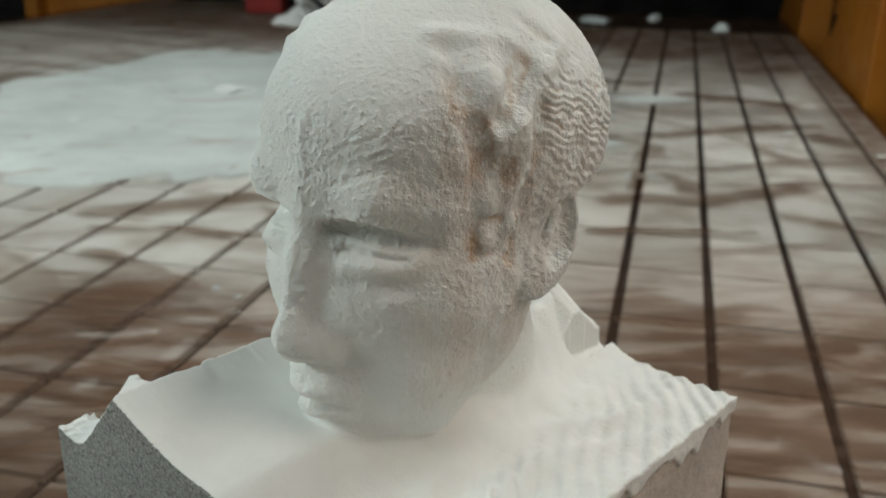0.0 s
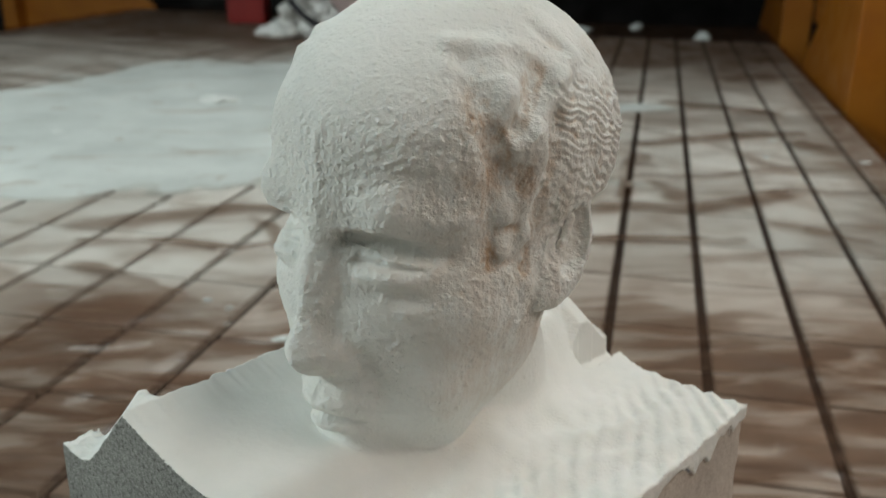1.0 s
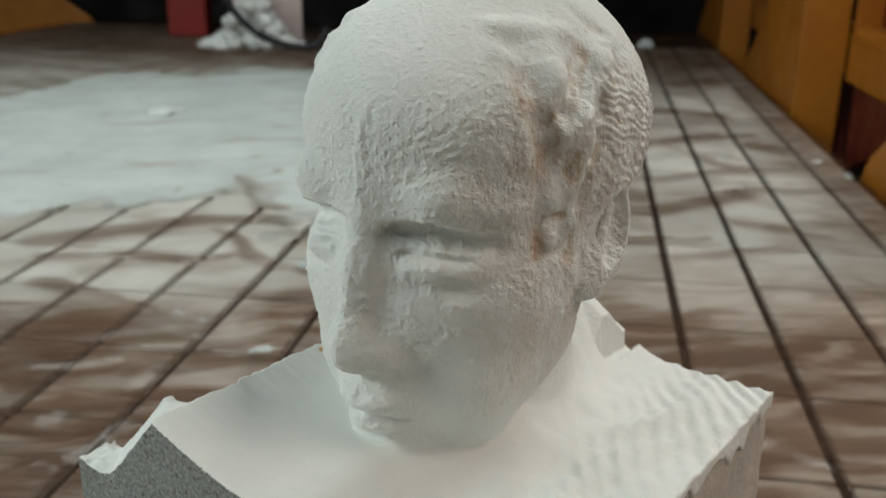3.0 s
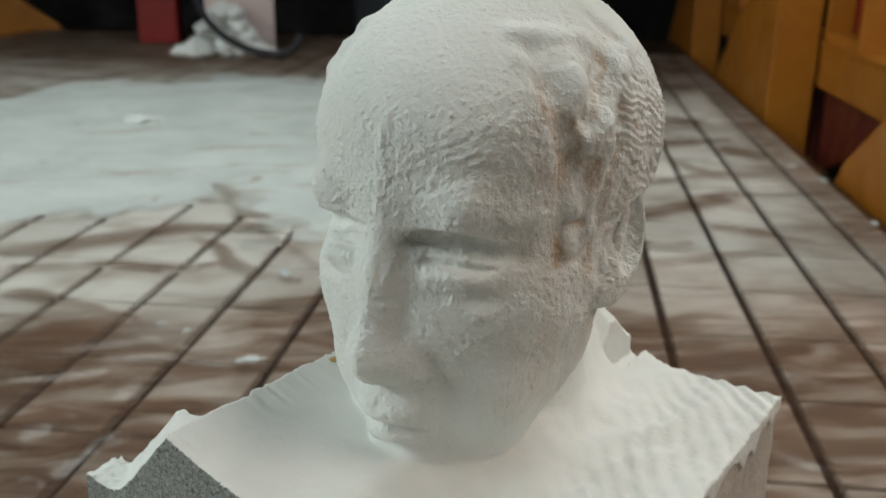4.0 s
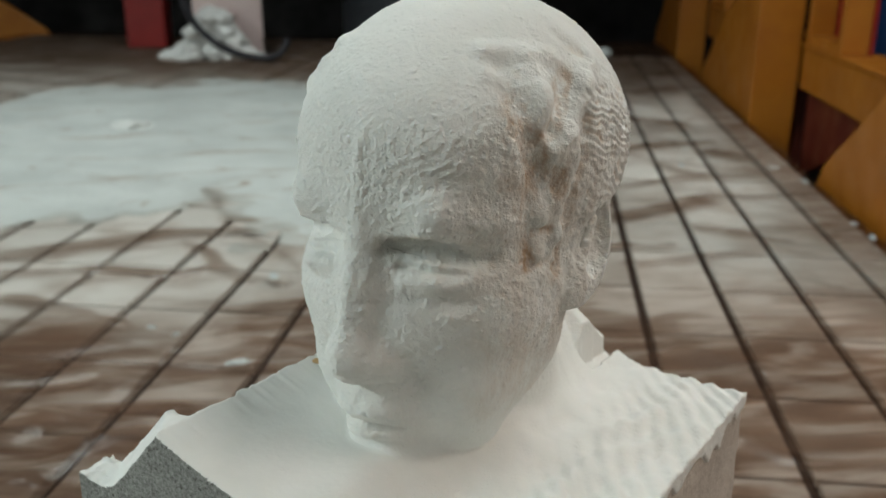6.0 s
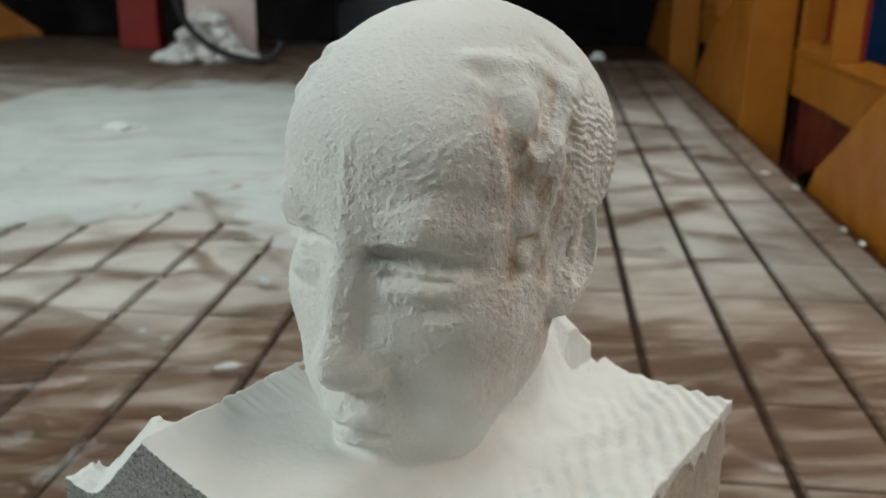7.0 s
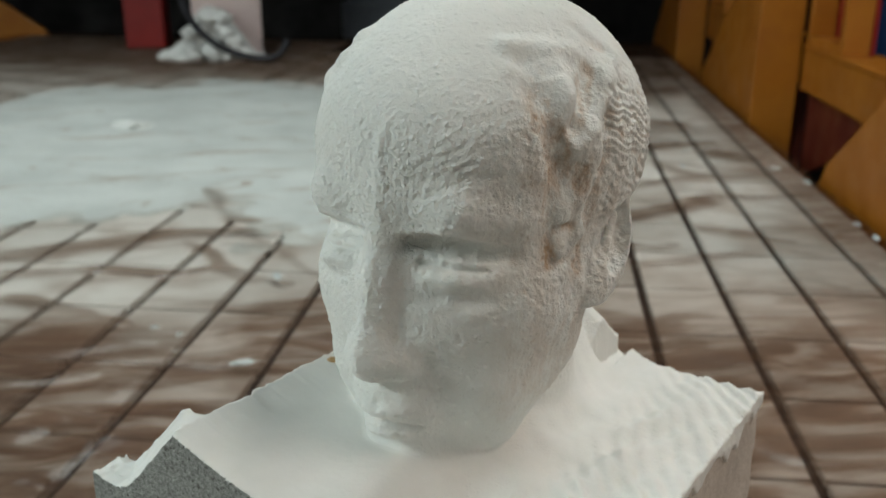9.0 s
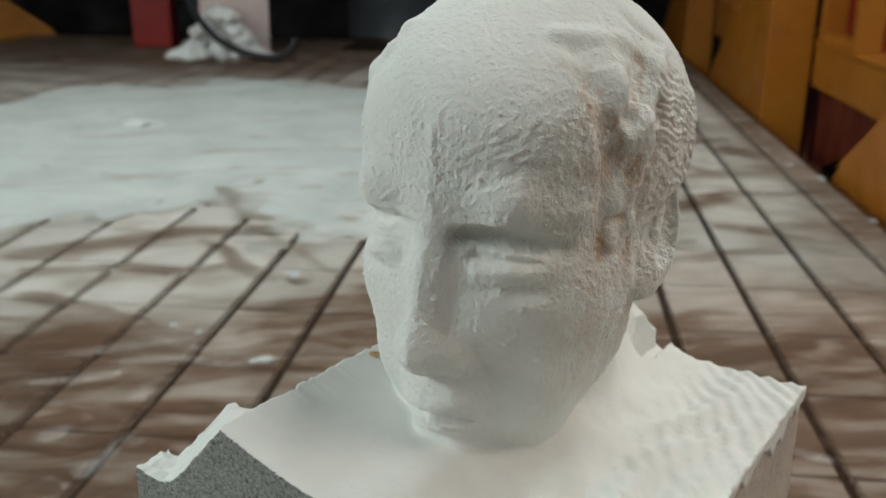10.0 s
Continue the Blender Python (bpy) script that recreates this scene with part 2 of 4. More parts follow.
def fast_mesh(name, V, Q):
    """A mesh of quads from arrays."""
    me = bpy.data.meshes.new(name)
    me.vertices.add(len(V))
    me.vertices.foreach_set("co", np.asarray(V, np.float32).ravel())
    me.loops.add(4 * len(Q))
    me.loops.foreach_set("vertex_index", np.asarray(Q, np.int32).ravel())
    me.polygons.add(len(Q))
    me.polygons.foreach_set("loop_start", np.arange(0, 4 * len(Q), 4, dtype=np.int32))
    me.update(calc_edges=True)
    return me


def plane_noise(X, Y, scale, seed):
    P = np.stack([X.ravel(), Y.ravel(), np.zeros(X.size)], 1)
    return lattice_noise(P, scale, seed).reshape(X.shape)


# ---- the room ----
YAW = -13.2            # the bed's long axis, from +y


def bed(c, s, z=0.0):
    """World place of a point c across and s along the bed."""
    a = radians(-YAW)
    return Vector((c * math.cos(a) + s * math.sin(a), -c * math.sin(a) + s * math.cos(a), z))


def slab(name, x0, x1, y0, y1, z0, z1, mat, label, cat):
    return tagged(link_bm(name, box(bmesh.new(), x0, x1, y0, y1, z0, z1), mat), label, cat, kind="structure")


slab("floor", -6, 6, -3, 9, -0.85, -0.75, M_floor, "near-black workshop floor, its shadow put into the colour", "floor")
slab("wall_north", -6, 6, 9, 9.2, -0.75, 2.6, M_wall, "near-black wall behind the bed, unlit depth put into the colour", "wall")
# unseen walls, added pale so they bounce fill onto the bust
slab("wall_south", -6, 6, -3.2, -3, -0.75, 2.6, M_bounce, "unseen pale wall added to bounce light", "wall")
slab("wall_west", -6.2, -6, -3, 9, -0.75, 2.6, M_bounce, "unseen pale wall added to bounce light", "wall")
slab("wall_east", 6, 6.2, -3, 9, -0.75, 2.6, M_bounce, "unseen pale wall added to bounce light", "wall")
slab("ceiling", -6.2, 6.2, -3.2, 9.2, 2.6, 2.7, M_ceil, "dark ceiling over the workshop", "ceiling")


def ceiling_light(x, y, wide, label, mat, z=2.36):
    t = thing("ceiling_light", pose(x, y, z), label, "lamp", "ceiling lights")
    part("housing", box(bmesh.new(), -wide / 2 - 0.02, wide / 2 + 0.02, -0.97, 0.97, 0.03, 0.12, 0.01), M_grey, t)
    part("diffuser", box(bmesh.new(), -wide / 2, wide / 2, -0.95, 0.95, 0.0, 0.028), mat, t)
    for sy in (-0.7, 0.7):
        part("hanger", tube(bmesh.new(), [(0, sy, 0.12), (0, sy, 2.60 - z)], 0.006), M_grey, t)
    return t


# unseen fixture, added to carry the left key
ceiling_light(-3.7, 0.2, 1.2, "unseen cool panel light added beside the bed as key", M_tube, 2.16)
ceiling_light(0.9, 1.2, 1.0, "cool white panel light hung over the bed", M_tube)
ceiling_light(-0.7, 3.1, 1.0, "cool white panel light hung over the bed", M_tube)
# unseen fixture, added to carry the warm fill
ceiling_light(2.0, -0.6, 0.6, "unseen warm strip light added beside the bed as fill", M_warm)

# ---- the bed ----
EDGE = 0.617           # right edge, across
PITCH = 0.1412
GAP = 0.016
work_bed = thing("machine_bed", Matrix.Translation((0, 0, 0)) @ pose(0, 0, 0, 0, 0, YAW), "long panelled machine bed dusted with white powder", "machine bed")
part("under_plate", box(bmesh.new(), -3.5, EDGE, -1.2, 6.0, -0.12, -0.014, 0.004), M_groove, work_bed, "dark plate in the grooves")
for lx in (-3.3, -1.5, 0.4):
    for ly in (-0.9, 2.4, 5.7):
        part("leg", box(bmesh.new(), lx - 0.06, lx + 0.06, ly - 0.06, ly + 0.06, -0.75, -0.122, 0.005), M_grey, work_bed)


# ---- the bust ----
def sd_ellipsoid(p, c, r):
    d = [p[k] - c[k] for k in range(3)]
    k0 = np.sqrt(sum((d[k] / r[k]) ** 2 for k in range(3)))
    k1 = np.sqrt(sum((d[k] / r[k] ** 2) ** 2 for k in range(3))) + 1e-9
    return k0 * (k0 - 1) / k1


def sd_cone(p, a, b, ra, rb):
    """A rounded rod from a to b whose radius goes from ra to rb."""
    ab = [b[k] - a[k] for k in range(3)]
    t = sum((p[k] - a[k]) * ab[k] for k in range(3)) / sum(q * q for q in ab)
    t = np.clip(t, 0, 1)
    return np.sqrt(sum((p[k] - a[k] - ab[k] * t) ** 2 for k in range(3))) - (ra + (rb - ra) * t)


def join(a, b, k):
    h = np.clip(0.5 + 0.5 * (b - a) / k, 0, 1)
    return b + (a - b) * h - k * h * (1 - h)


def carve(a, b, k):
    return -join(-a, b, k)


HEAD = Vector((0.0044, 0.532, 0.4648))
HEAD_YAW, HEAD_BOW = radians(36.8), radians(2.2)


def head_axes():
    f = Vector((-math.sin(HEAD_YAW), -math.cos(HEAD_YAW), 0))
    left = Vector((math.cos(HEAD_YAW), -math.sin(HEAD_YAW), 0))
    up = Vector((0, 0, 1))
    return left, f * math.cos(HEAD_BOW) - up * math.sin(HEAD_BOW), up * math.cos(HEAD_BOW) + f * math.sin(HEAD_BOW)


def to_head(X, Y, Z):
    """Millimetres to the head's left, front and top from the middle of the skull."""
    d = (X - HEAD.x, Y - HEAD.y, Z - HEAD.z)
    return tuple(1000 * sum(d[k] * ax[k] for k in range(3)) for ax in head_axes())


def head_field(X, Y, Z):
    u, v, w = to_head(X, Y, Z)
    fade = np.clip((-10 - w) / 30, 0, 1)
    u = np.where(u < 0, u * (1 + 0.09 * fade), u)      # the right half of the face is narrower
    m = np.abs(u)
    p, q = (u, v, w), (m, v, w)
    s = sd_ellipsoid(p, (0, 0, 0), (86.5, 107.5, 85.5))
    s = join(s, sd_ellipsoid(p, (0, 30, -68), (77, 75, 98)), 14)
    # jaw, muzzle, chin
    s = join(s, sd_cone(q, (52, 26, -108), (36, 58, -146), 15, 13), 14)
    s = join(s, sd_cone(q, (36, 58, -146), (10, 84, -156), 13, 15), 12)
    s = join(s, sd_ellipsoid(p, (0, 81, -119), (33, 35, 34)), 14)
    s = join(s, sd_ellipsoid(p, (0, 88, -158), (21, 21, 16)), 12)
    s = join(s, sd_ellipsoid(q, (34, 66, -112), (28, 28, 36)), 14)
    # cheekbone
    s = join(s, sd_ellipsoid(q, (46, 64, -70), (24, 24, 24)), 20)
    # forehead and brow
    s = join(s, sd_ellipsoid(p, (4, 30, 10), (77, 78, 60)), 6)
    s = join(s, sd_cone(q, (8, 97, -13.5), (36, 94.5, -14), 9, 9), 13)
    s = join(s, sd_cone(q, (36, 94.5, -14), (60, 73, -21), 9, 5), 14)
    # eye socket, eyeball, lids
    s = carve(s, sd_ellipsoid(q, (35, 110, -38), (24, 13.5, 13)), 5)
    s = join(s, sd_ellipsoid(q, (35, 78.5, -44), (21, 17, 16)), 4)
    s = join(s, sd_cone(q, (18, 90.5, -37), (35, 94, -36.5), 2.5, 3), 3)
    s = join(s, sd_cone(q, (35, 94, -36.5), (53, 82.5, -41), 3, 2.5), 3)
    s = join(s, sd_cone(q, (20, 93, -47), (35, 94.5, -49), 3.5, 5.5), 7)
    s = join(s, sd_cone(q, (35, 94.5, -49), (52, 83.5, -48), 5.5, 3.5), 7)
    s = carve(s, sd_cone(q, (12, 105, -29), (36, 101, -30.5), 4.5, 8), 0.8)
    s = carve(s, sd_cone(q, (36, 101, -30.5), (60, 85, -37), 8, 2.5), 2)
    # nose: ridge, broad flanks, rounded tip and wings
    s = join(s, sd_cone(q, (9, 92.5, -32), (14, 97, -80), 9, 13.5), 16)
    s = join(s, sd_ellipsoid(q, (23, 83.5, -66), (24, 20, 31)), 18)
    s = join(s, sd_cone(p, (0, 100, -10), (0, 111, -50), 6, 6), 15)
    s = join(s, sd_cone(p, (0, 111, -50), (-1, 121, -86), 6, 8), 15)
    s = join(s, sd_ellipsoid(p, (-1, 117, -90), (14, 14, 13.5)), 8)
    s = join(s, sd_ellipsoid(q, (12, 109, -92), (10, 13, 9.5)), 7)
    s = carve(s, sd_cone(q, (27, 107, -92), (33, 103, -118), 1.5, 1.5), 8)
    # lips
    s = join(s, sd_ellipsoid(p, (0, 107, -121.5), (19, 12, 6.5)), 4)
    s = join(s, sd_ellipsoid(p, (0, 104.5, -136), (16, 12, 6.5)), 4)
    s = carve(s, sd_cone(q, (0, 118.5, -129), (21, 106, -134), 1.9, 2.0), 2.5)
    s = carve(s, sd_ellipsoid(p, (0, 116, -147), (16, 8, 5)), 7)
    s = carve(s, sd_cone(p, (0, 120, -108), (0, 119, -117), 2.0, 2.4), 3)
    # ear: slants forward and down, with a rim, an inner ridge and a lobe
    ce, se = math.cos(radians(24)), math.sin(radians(24))
    ev, ew = (v - 5) * ce + (w + 51) * se, -(v - 5) * se + (w + 51) * ce
    tilt = radians(20)
    e = ((m - 78) * math.cos(tilt) + ev * math.sin(tilt), -(m - 78) * math.sin(tilt) + ev * math.cos(tilt), ew)
    ear = sd_ellipsoid(e, (2, -2, 0), (9, 18, 32))
    ear = carve(ear, sd_ellipsoid(e, (9.5, -3, 5), (10, 12, 22)), 1.0)
    ear = join(ear, sd_cone(e, (4, -1, 16), (6, 4, -12), 2.2, 2.8), 1.5)
    ear = carve(ear, sd_ellipsoid(e, (10, 10, -2), (6, 4, 13)), 1.5)
    ear = join(ear, sd_ellipsoid(e, (2, 4, -26), (8, 10, 11)), 5)
    ear = join(ear, sd_ellipsoid(e, (3, 4, 30), (8, 12, 7)), 3)
    s = join(s, ear, 4)
    # side hair: locks swept forward, tufts in front of the ear
    cap = sd_ellipsoid(p, (0, -12, -2), (90, 99.5, 86))
    cap = np.maximum(cap, np.maximum(v - 44 + 0.35 * w - 0.25 * (m - 70), -30 - w))
    s = join(s, cap, 6)

    def skull(c, deep):
        k = math.sqrt((c[0] / 87) ** 2 + (c[1] / 107.5) ** 2 + (c[2] / 86) ** 2)
        g = 1 / k - deep / 95
        return tuple(x * g for x in c)

    for a, b, r in (((50, 66, 52), (70, 46, 36), 5), ((70, 46, 36), (78, 36, 6), 7), ((80, 12, 40), (86, 10, 0), 6),
                    ((78, 34, 8), (76, 42, -16), 6), ((46, 60, 66), (66, 24, 58), 5), ((84, -18, 36), (88, -20, -6), 6)):
        s = join(s, sd_cone(q, skull(a, r * 0.55), skull(b, r * 0.55), r, r * 0.8), 7)
    for c, r in (((67, 51, -22), 8), ((66, 52, -42), 7.5), ((68, 47, -57), 7), ((74, 37, -34), 7), ((74, 36, -62), 6)):
        s = join(s, sd_ellipsoid(q, c, (r, r, r * 1.25)), 5)
    s = carve(s, sd_cone(q, (72, 63, 20), (78, 57, -8), 3, 3), 9)
    s = carve(s, sd_cone(q, (88, 28, 24), (89, 24, -26), 2.5, 2.5), 5)
    # neck
    s = join(s, sd_cone(p, (0, -8, -105), (0, -24, -240), 50, 60), 10)
    return s / 1000


N1, N2 = (0.748, -0.664), (0.664, 0.748)


def chest_height(a, b):
    """Top of the bust's block; a runs to its drape side, b to its back."""
    a = a + (0.0010 * plane_noise(b, b * 0 + 1, 140, 15) + 0.0015 * plane_noise(b, b * 0 + 2, 380, 16)) * np.clip((-0.40 - a) / 0.015, 0, 1)
    hollow = 0.3105 + 0.0212 * np.clip((-0.345 - a) / 0.085, 0, 1.15) ** 1.7
    bend = 0.010 * np.sin(b * 34 + 1.0) + 0.006 * plane_noise(a, b, 22, 3)
    drape = 0.2865 + 0.0030 * np.sin((a + bend) * 190 - b * 40) * np.clip((a + 0.31) / 0.05, 0, 1) * np.clip((-0.205 - a) / 0.035, 0.15, 1) * np.clip((0.545 - b) / 0.05, 0.15, 1)
    drape = drape + 0.0010 * np.sin((a * 0.8 + b * 0.6 + 0.5 * bend) * 560) * np.clip((a + 0.285) / 0.03, 0, 1) + 0.0009 * plane_noise(a, b, 100, 4)
    k = np.clip((a + 0.335) / 0.055, 0, 1)
    k = k * k * (3 - 2 * k)
    h = hollow * (1 - k) + drape * k
    lump = 0.004 * plane_noise(a, b, 130, 5) + 0.002 * plane_noise(a, b, 320, 6)
    # rolled collar between the neck and the drape
    roll = [(-0.335, 0.495, 0.022), (-0.316, 0.455, 0.018), (-0.303, 0.41, 0.011), (-0.296, 0.36, 0.006), (-0.300, 0.31, 0.002)]
    extra = np.zeros(a.shape)
    for (a0, b0, h0), (a1, b1, h1) in zip(roll, roll[1:]):
        t = np.clip(((a - a0) * (a1 - a0) + (b - b0) * (b1 - b0)) / ((a1 - a0) ** 2 + (b1 - b0) ** 2), 0, 1)
        r2 = (a - a0 - t * (a1 - a0)) ** 2 + (b - b0 - t * (b1 - b0)) ** 2
        extra = np.maximum(extra, (h0 + t * (h1 - h0)) * np.exp(-r2 / 0.016 ** 2))
    h = h + extra * (1 + 0.25 * plane_noise(a, b, 70, 7)) + 0.0012 * plane_noise(a, b, 60, 10) * np.clip(extra / 0.004, 0, 1)
    out = np.clip((-0.424 - a) / 0.075, 0, 1.2)
    steep = np.clip((b - 0.246) / 0.012, 0, 1)
    slope = h - (0.050 + 0.16 * steep) * out + lump * np.clip(out * 5, 0, 1)
    bevel = 0.337 - 1.04 * (-0.411 - a) + 0.95 * (b - 0.222) + 0.25 * lump
    chip = np.minimum(slope, np.maximum(bevel, 0.279 + 0.6 * lump))
    h = np.where(a < -0.411, np.minimum(chip, h), h)
    # faceted stub of the collar behind the neck
    gable = 0.346 - np.where(a < -0.345, 0.80, 0.70) * np.abs(a + 0.345) - 0.95 * np.clip(0.500 - b, 0, 1) - 0.9 * np.clip(b - 0.508, 0, 1)
    gable = np.where(a < -0.312, gable, 0)
    h = np.maximum(h, gable)
    notch = (a > -0.312) & (a < -0.302) & (b > 0.49)
    return np.where(notch, h - 0.011, h)


def block_field(X, Y, Z, A, B, H):
    jag = 0.010 * plane_noise(B[:, :, 0], A[:, :, 0], 75, 8) + 0.005 * plane_noise(B[:, :, 0], A[:, :, 0], 210, 9)
    crust = np.where(Z > H - 0.010 - jag[:, :, None], -0.2066, -0.2088)
    s = np.maximum((Z - H) * 0.85, A - crust)
    s = np.maximum(s, 0.222 - B)
    s = np.maximum(s, B - 0.536)
    s = np.maximum(s, -0.499 - A)
    return s


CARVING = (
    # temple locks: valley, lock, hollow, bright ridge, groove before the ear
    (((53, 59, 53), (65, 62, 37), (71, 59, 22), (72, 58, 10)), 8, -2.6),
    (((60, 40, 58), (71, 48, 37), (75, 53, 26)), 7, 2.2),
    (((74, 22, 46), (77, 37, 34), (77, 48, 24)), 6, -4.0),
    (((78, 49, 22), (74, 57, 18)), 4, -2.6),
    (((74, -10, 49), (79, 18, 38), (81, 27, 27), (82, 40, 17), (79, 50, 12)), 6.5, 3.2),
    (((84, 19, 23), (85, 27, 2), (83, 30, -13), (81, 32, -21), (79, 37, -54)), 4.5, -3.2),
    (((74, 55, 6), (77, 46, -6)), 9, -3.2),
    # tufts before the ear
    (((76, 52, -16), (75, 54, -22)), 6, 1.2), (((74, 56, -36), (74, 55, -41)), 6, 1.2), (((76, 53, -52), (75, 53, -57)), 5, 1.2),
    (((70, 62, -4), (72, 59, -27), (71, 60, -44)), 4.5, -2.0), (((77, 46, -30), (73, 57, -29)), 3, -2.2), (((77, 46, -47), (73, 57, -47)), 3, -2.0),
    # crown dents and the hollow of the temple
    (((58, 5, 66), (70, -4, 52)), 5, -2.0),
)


def make_bust():
    h = 0.00148
    xs, ys, zs = np.arange(-0.236, 0.214, h), np.arange(0.292, 0.742, h), np.arange(0.170, 0.562, h)
    X, Y = np.meshgrid(xs, ys, indexing="ij")
    A2, B2 = X * N1[0] + Y * N1[1], X * N2[0] + Y * N2[1]
    H2 = chest_height(A2, B2)
    f32 = np.float32
    Z3 = zs.astype(f32)[None, None, :]
    S = block_field(None, None, Z3, A2.astype(f32)[:, :, None], B2.astype(f32)[:, :, None], H2.astype(f32)[:, :, None]).astype(f32)
    i0, i1 = np.searchsorted(xs, (-0.125, 0.135))
    j0, j1 = np.searchsorted(ys, (0.385, 0.68))
    k0 = np.searchsorted(zs, 0.255)
    hx, hy, hz = np.meshgrid(xs[i0:i1].astype(f32), ys[j0:j1].astype(f32), zs[k0:].astype(f32), indexing="ij")
    S[i0:i1, j0:j1, k0:] = join(S[i0:i1, j0:j1, k0:], head_field(hx, hy, hz), f32(0.0035))
    S[:, :, 0] = np.maximum(S[:, :, 0], f32(0.0005))
    # surface nets
    neg = S < 0
    c = [neg[dx:neg.shape[0] - 1 + dx, dy:neg.shape[1] - 1 + dy, dz:neg.shape[2] - 1 + dz] for dx in (0, 1) for dy in (0, 1) for dz in (0, 1)]
    some = c[0] | c[1] | c[2] | c[3] | c[4] | c[5] | c[6] | c[7]
    every = c[0] & c[1] & c[2] & c[3] & c[4] & c[5] & c[6] & c[7]
    cell = np.argwhere(some & ~every)
    index = np.full(some.shape, -1, np.int32)
    index[tuple(cell.T)] = np.arange(len(cell))
    corner = [(dx, dy, dz) for dx in (0, 1) for dy in (0, 1) for dz in (0, 1)]
    val = np.stack([S[cell[:, 0] + d[0], cell[:, 1] + d[1], cell[:, 2] + d[2]] for d in corner], 1)
    total, count = np.zeros((len(cell), 3)), np.zeros(len(cell))
    for i in range(8):
        for j in range(i + 1, 8):
            if sum(abs(corner[i][k] - corner[j][k]) for k in range(3)) != 1:
                continue
            cross = (val[:, i] < 0) != (val[:, j] < 0)
            t = np.where(cross, val[:, i] / np.where(cross, val[:, i] - val[:, j], 1), 0)
            pt = np.array(corner[i]) + t[:, None] * (np.array(corner[j]) - np.array(corner[i]))
            total += pt * cross[:, None]
            count += cross
    V = (cell + total / count[:, None]) * h + np.array([xs[0], ys[0], zs[0]])
    grad = np.stack([val[:, [4, 5, 6, 7]].sum(1) - val[:, [0, 1, 2, 3]].sum(1), val[:, [2, 3, 6, 7]].sum(1) - val[:, [0, 1, 4, 5]].sum(1),
                     val[:, [1, 3, 5, 7]].sum(1) - val[:, [0, 2, 4, 6]].sum(1)], 1)
    nrm = grad / (np.linalg.norm(grad, axis=1)[:, None] + 1e-12)
    quads = []
    for ax in range(3):
        o1, o2 = [(1, 2), (2, 0), (0, 1)][ax]
        lo, hi = [slice(None)] * 3, [slice(None)] * 3
        lo[ax], hi[ax] = slice(0, -1), slice(1, None)
        a, b = neg[tuple(lo)], neg[tuple(hi)]
        for flip, mask in ((False, a & ~b), (True, ~a & b)):
            e = np.argwhere(mask)
            e = e[(e[:, o1] > 0) & (e[:, o2] > 0) & (e[:, o1] < S.shape[o1] - 1) & (e[:, o2] < S.shape[o2] - 1)]
            ring = []
            for d1, d2 in ((-1, -1), (0, -1), (0, 0), (-1, 0)):
                f = e.copy()
                f[:, o1] += d1
                f[:, o2] += d2
                ring.append(index[tuple(f.T)])
            qd = np.stack(ring, 1)
            quads.append(qd[:, ::-1] if flip else qd)
    Q = np.concatenate(quads)
    Q = Q[(Q >= 0).all(1)]
    # halve the mesh so that the grain is real relief
    E = np.concatenate([Q[:, [k, (k + 1) % 4]] for k in range(4)])
    Eu, inv = np.unique(np.sort(E, 1), axis=0, return_inverse=True)
    inv = inv.reshape(4, -1) + len(V)
    mid = len(V) + len(Eu) + np.arange(len(Q))
    Vn = np.concatenate([V, V[Eu].mean(1), V[Q].mean(1)])
    nrm = np.concatenate([nrm, nrm[Eu].mean(1), nrm[Q].mean(1)])
    nrm = nrm / (np.linalg.norm(nrm, axis=1)[:, None] + 1e-12)
    Q = np.concatenate([np.stack([Q[:, k], inv[k], mid, inv[k - 1]], 1) for k in range(4)])
    V = Vn
    # carving marks and grain
    u, v, w = to_head(V[:, 0], V[:, 1], V[:, 2])
    a, b = V[:, 0] * N1[0] + V[:, 1] * N1[1], V[:, 0] * N2[0] + V[:, 1] * N2[1]

    def soft(x, lo, hi):
        t = np.clip((x - lo) / (hi - lo), 0, 1)
        return t * t * (3 - 2 * t)

    reach = 122 + 26 * soft(w, -140, -128)
    onhead = soft(w, -160, -148) * soft(1.06 - np.sqrt((u / 94) ** 2 + (v / reach) ** 2), 0, 0.10)
    onhead = onhead * (1 - soft(nrm[:, 2], 0.70, 0.88) * (w < -116))
    W = V @ np.array(Matrix.Rotation(0.9, 3, (0.5, 0.7, 0.4)))
    n4, n9, n3 = lattice_noise(W, 240, 11), lattice_noise(V, 95, 12), lattice_noise(W, 400, 13)
    n7, n8 = lattice_noise(W, 620, 18), lattice_noise(W, 330, 19)
    coarse = onhead * (0.30 + 0.70 * soft(-w, -44, -14)) * (0.25 + 0.75 * soft(w + 0.5 * v, -100, -60)) * (0.82 + 0.3 * lattice_noise(V, 30, 20))
    d = (0.00030 * n4 + 0.00026 * n9 + 0.00034 * n3 + 0.00036 * n7) * (0.10 + 0.90 * coarse)
    d += 0.0009 * coarse * np.clip(n8 - 0.42, 0, 1) * 2 + 0.0006 * onhead * np.clip(n7 - 0.6, 0, 1) * 2

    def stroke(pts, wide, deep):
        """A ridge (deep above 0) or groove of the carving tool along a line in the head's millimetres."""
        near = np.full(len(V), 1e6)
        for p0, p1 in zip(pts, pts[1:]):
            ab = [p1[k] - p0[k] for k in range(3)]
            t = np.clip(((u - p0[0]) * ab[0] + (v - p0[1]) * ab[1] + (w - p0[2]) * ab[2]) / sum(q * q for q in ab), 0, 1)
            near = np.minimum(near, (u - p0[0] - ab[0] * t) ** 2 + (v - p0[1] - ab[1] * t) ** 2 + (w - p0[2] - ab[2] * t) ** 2)
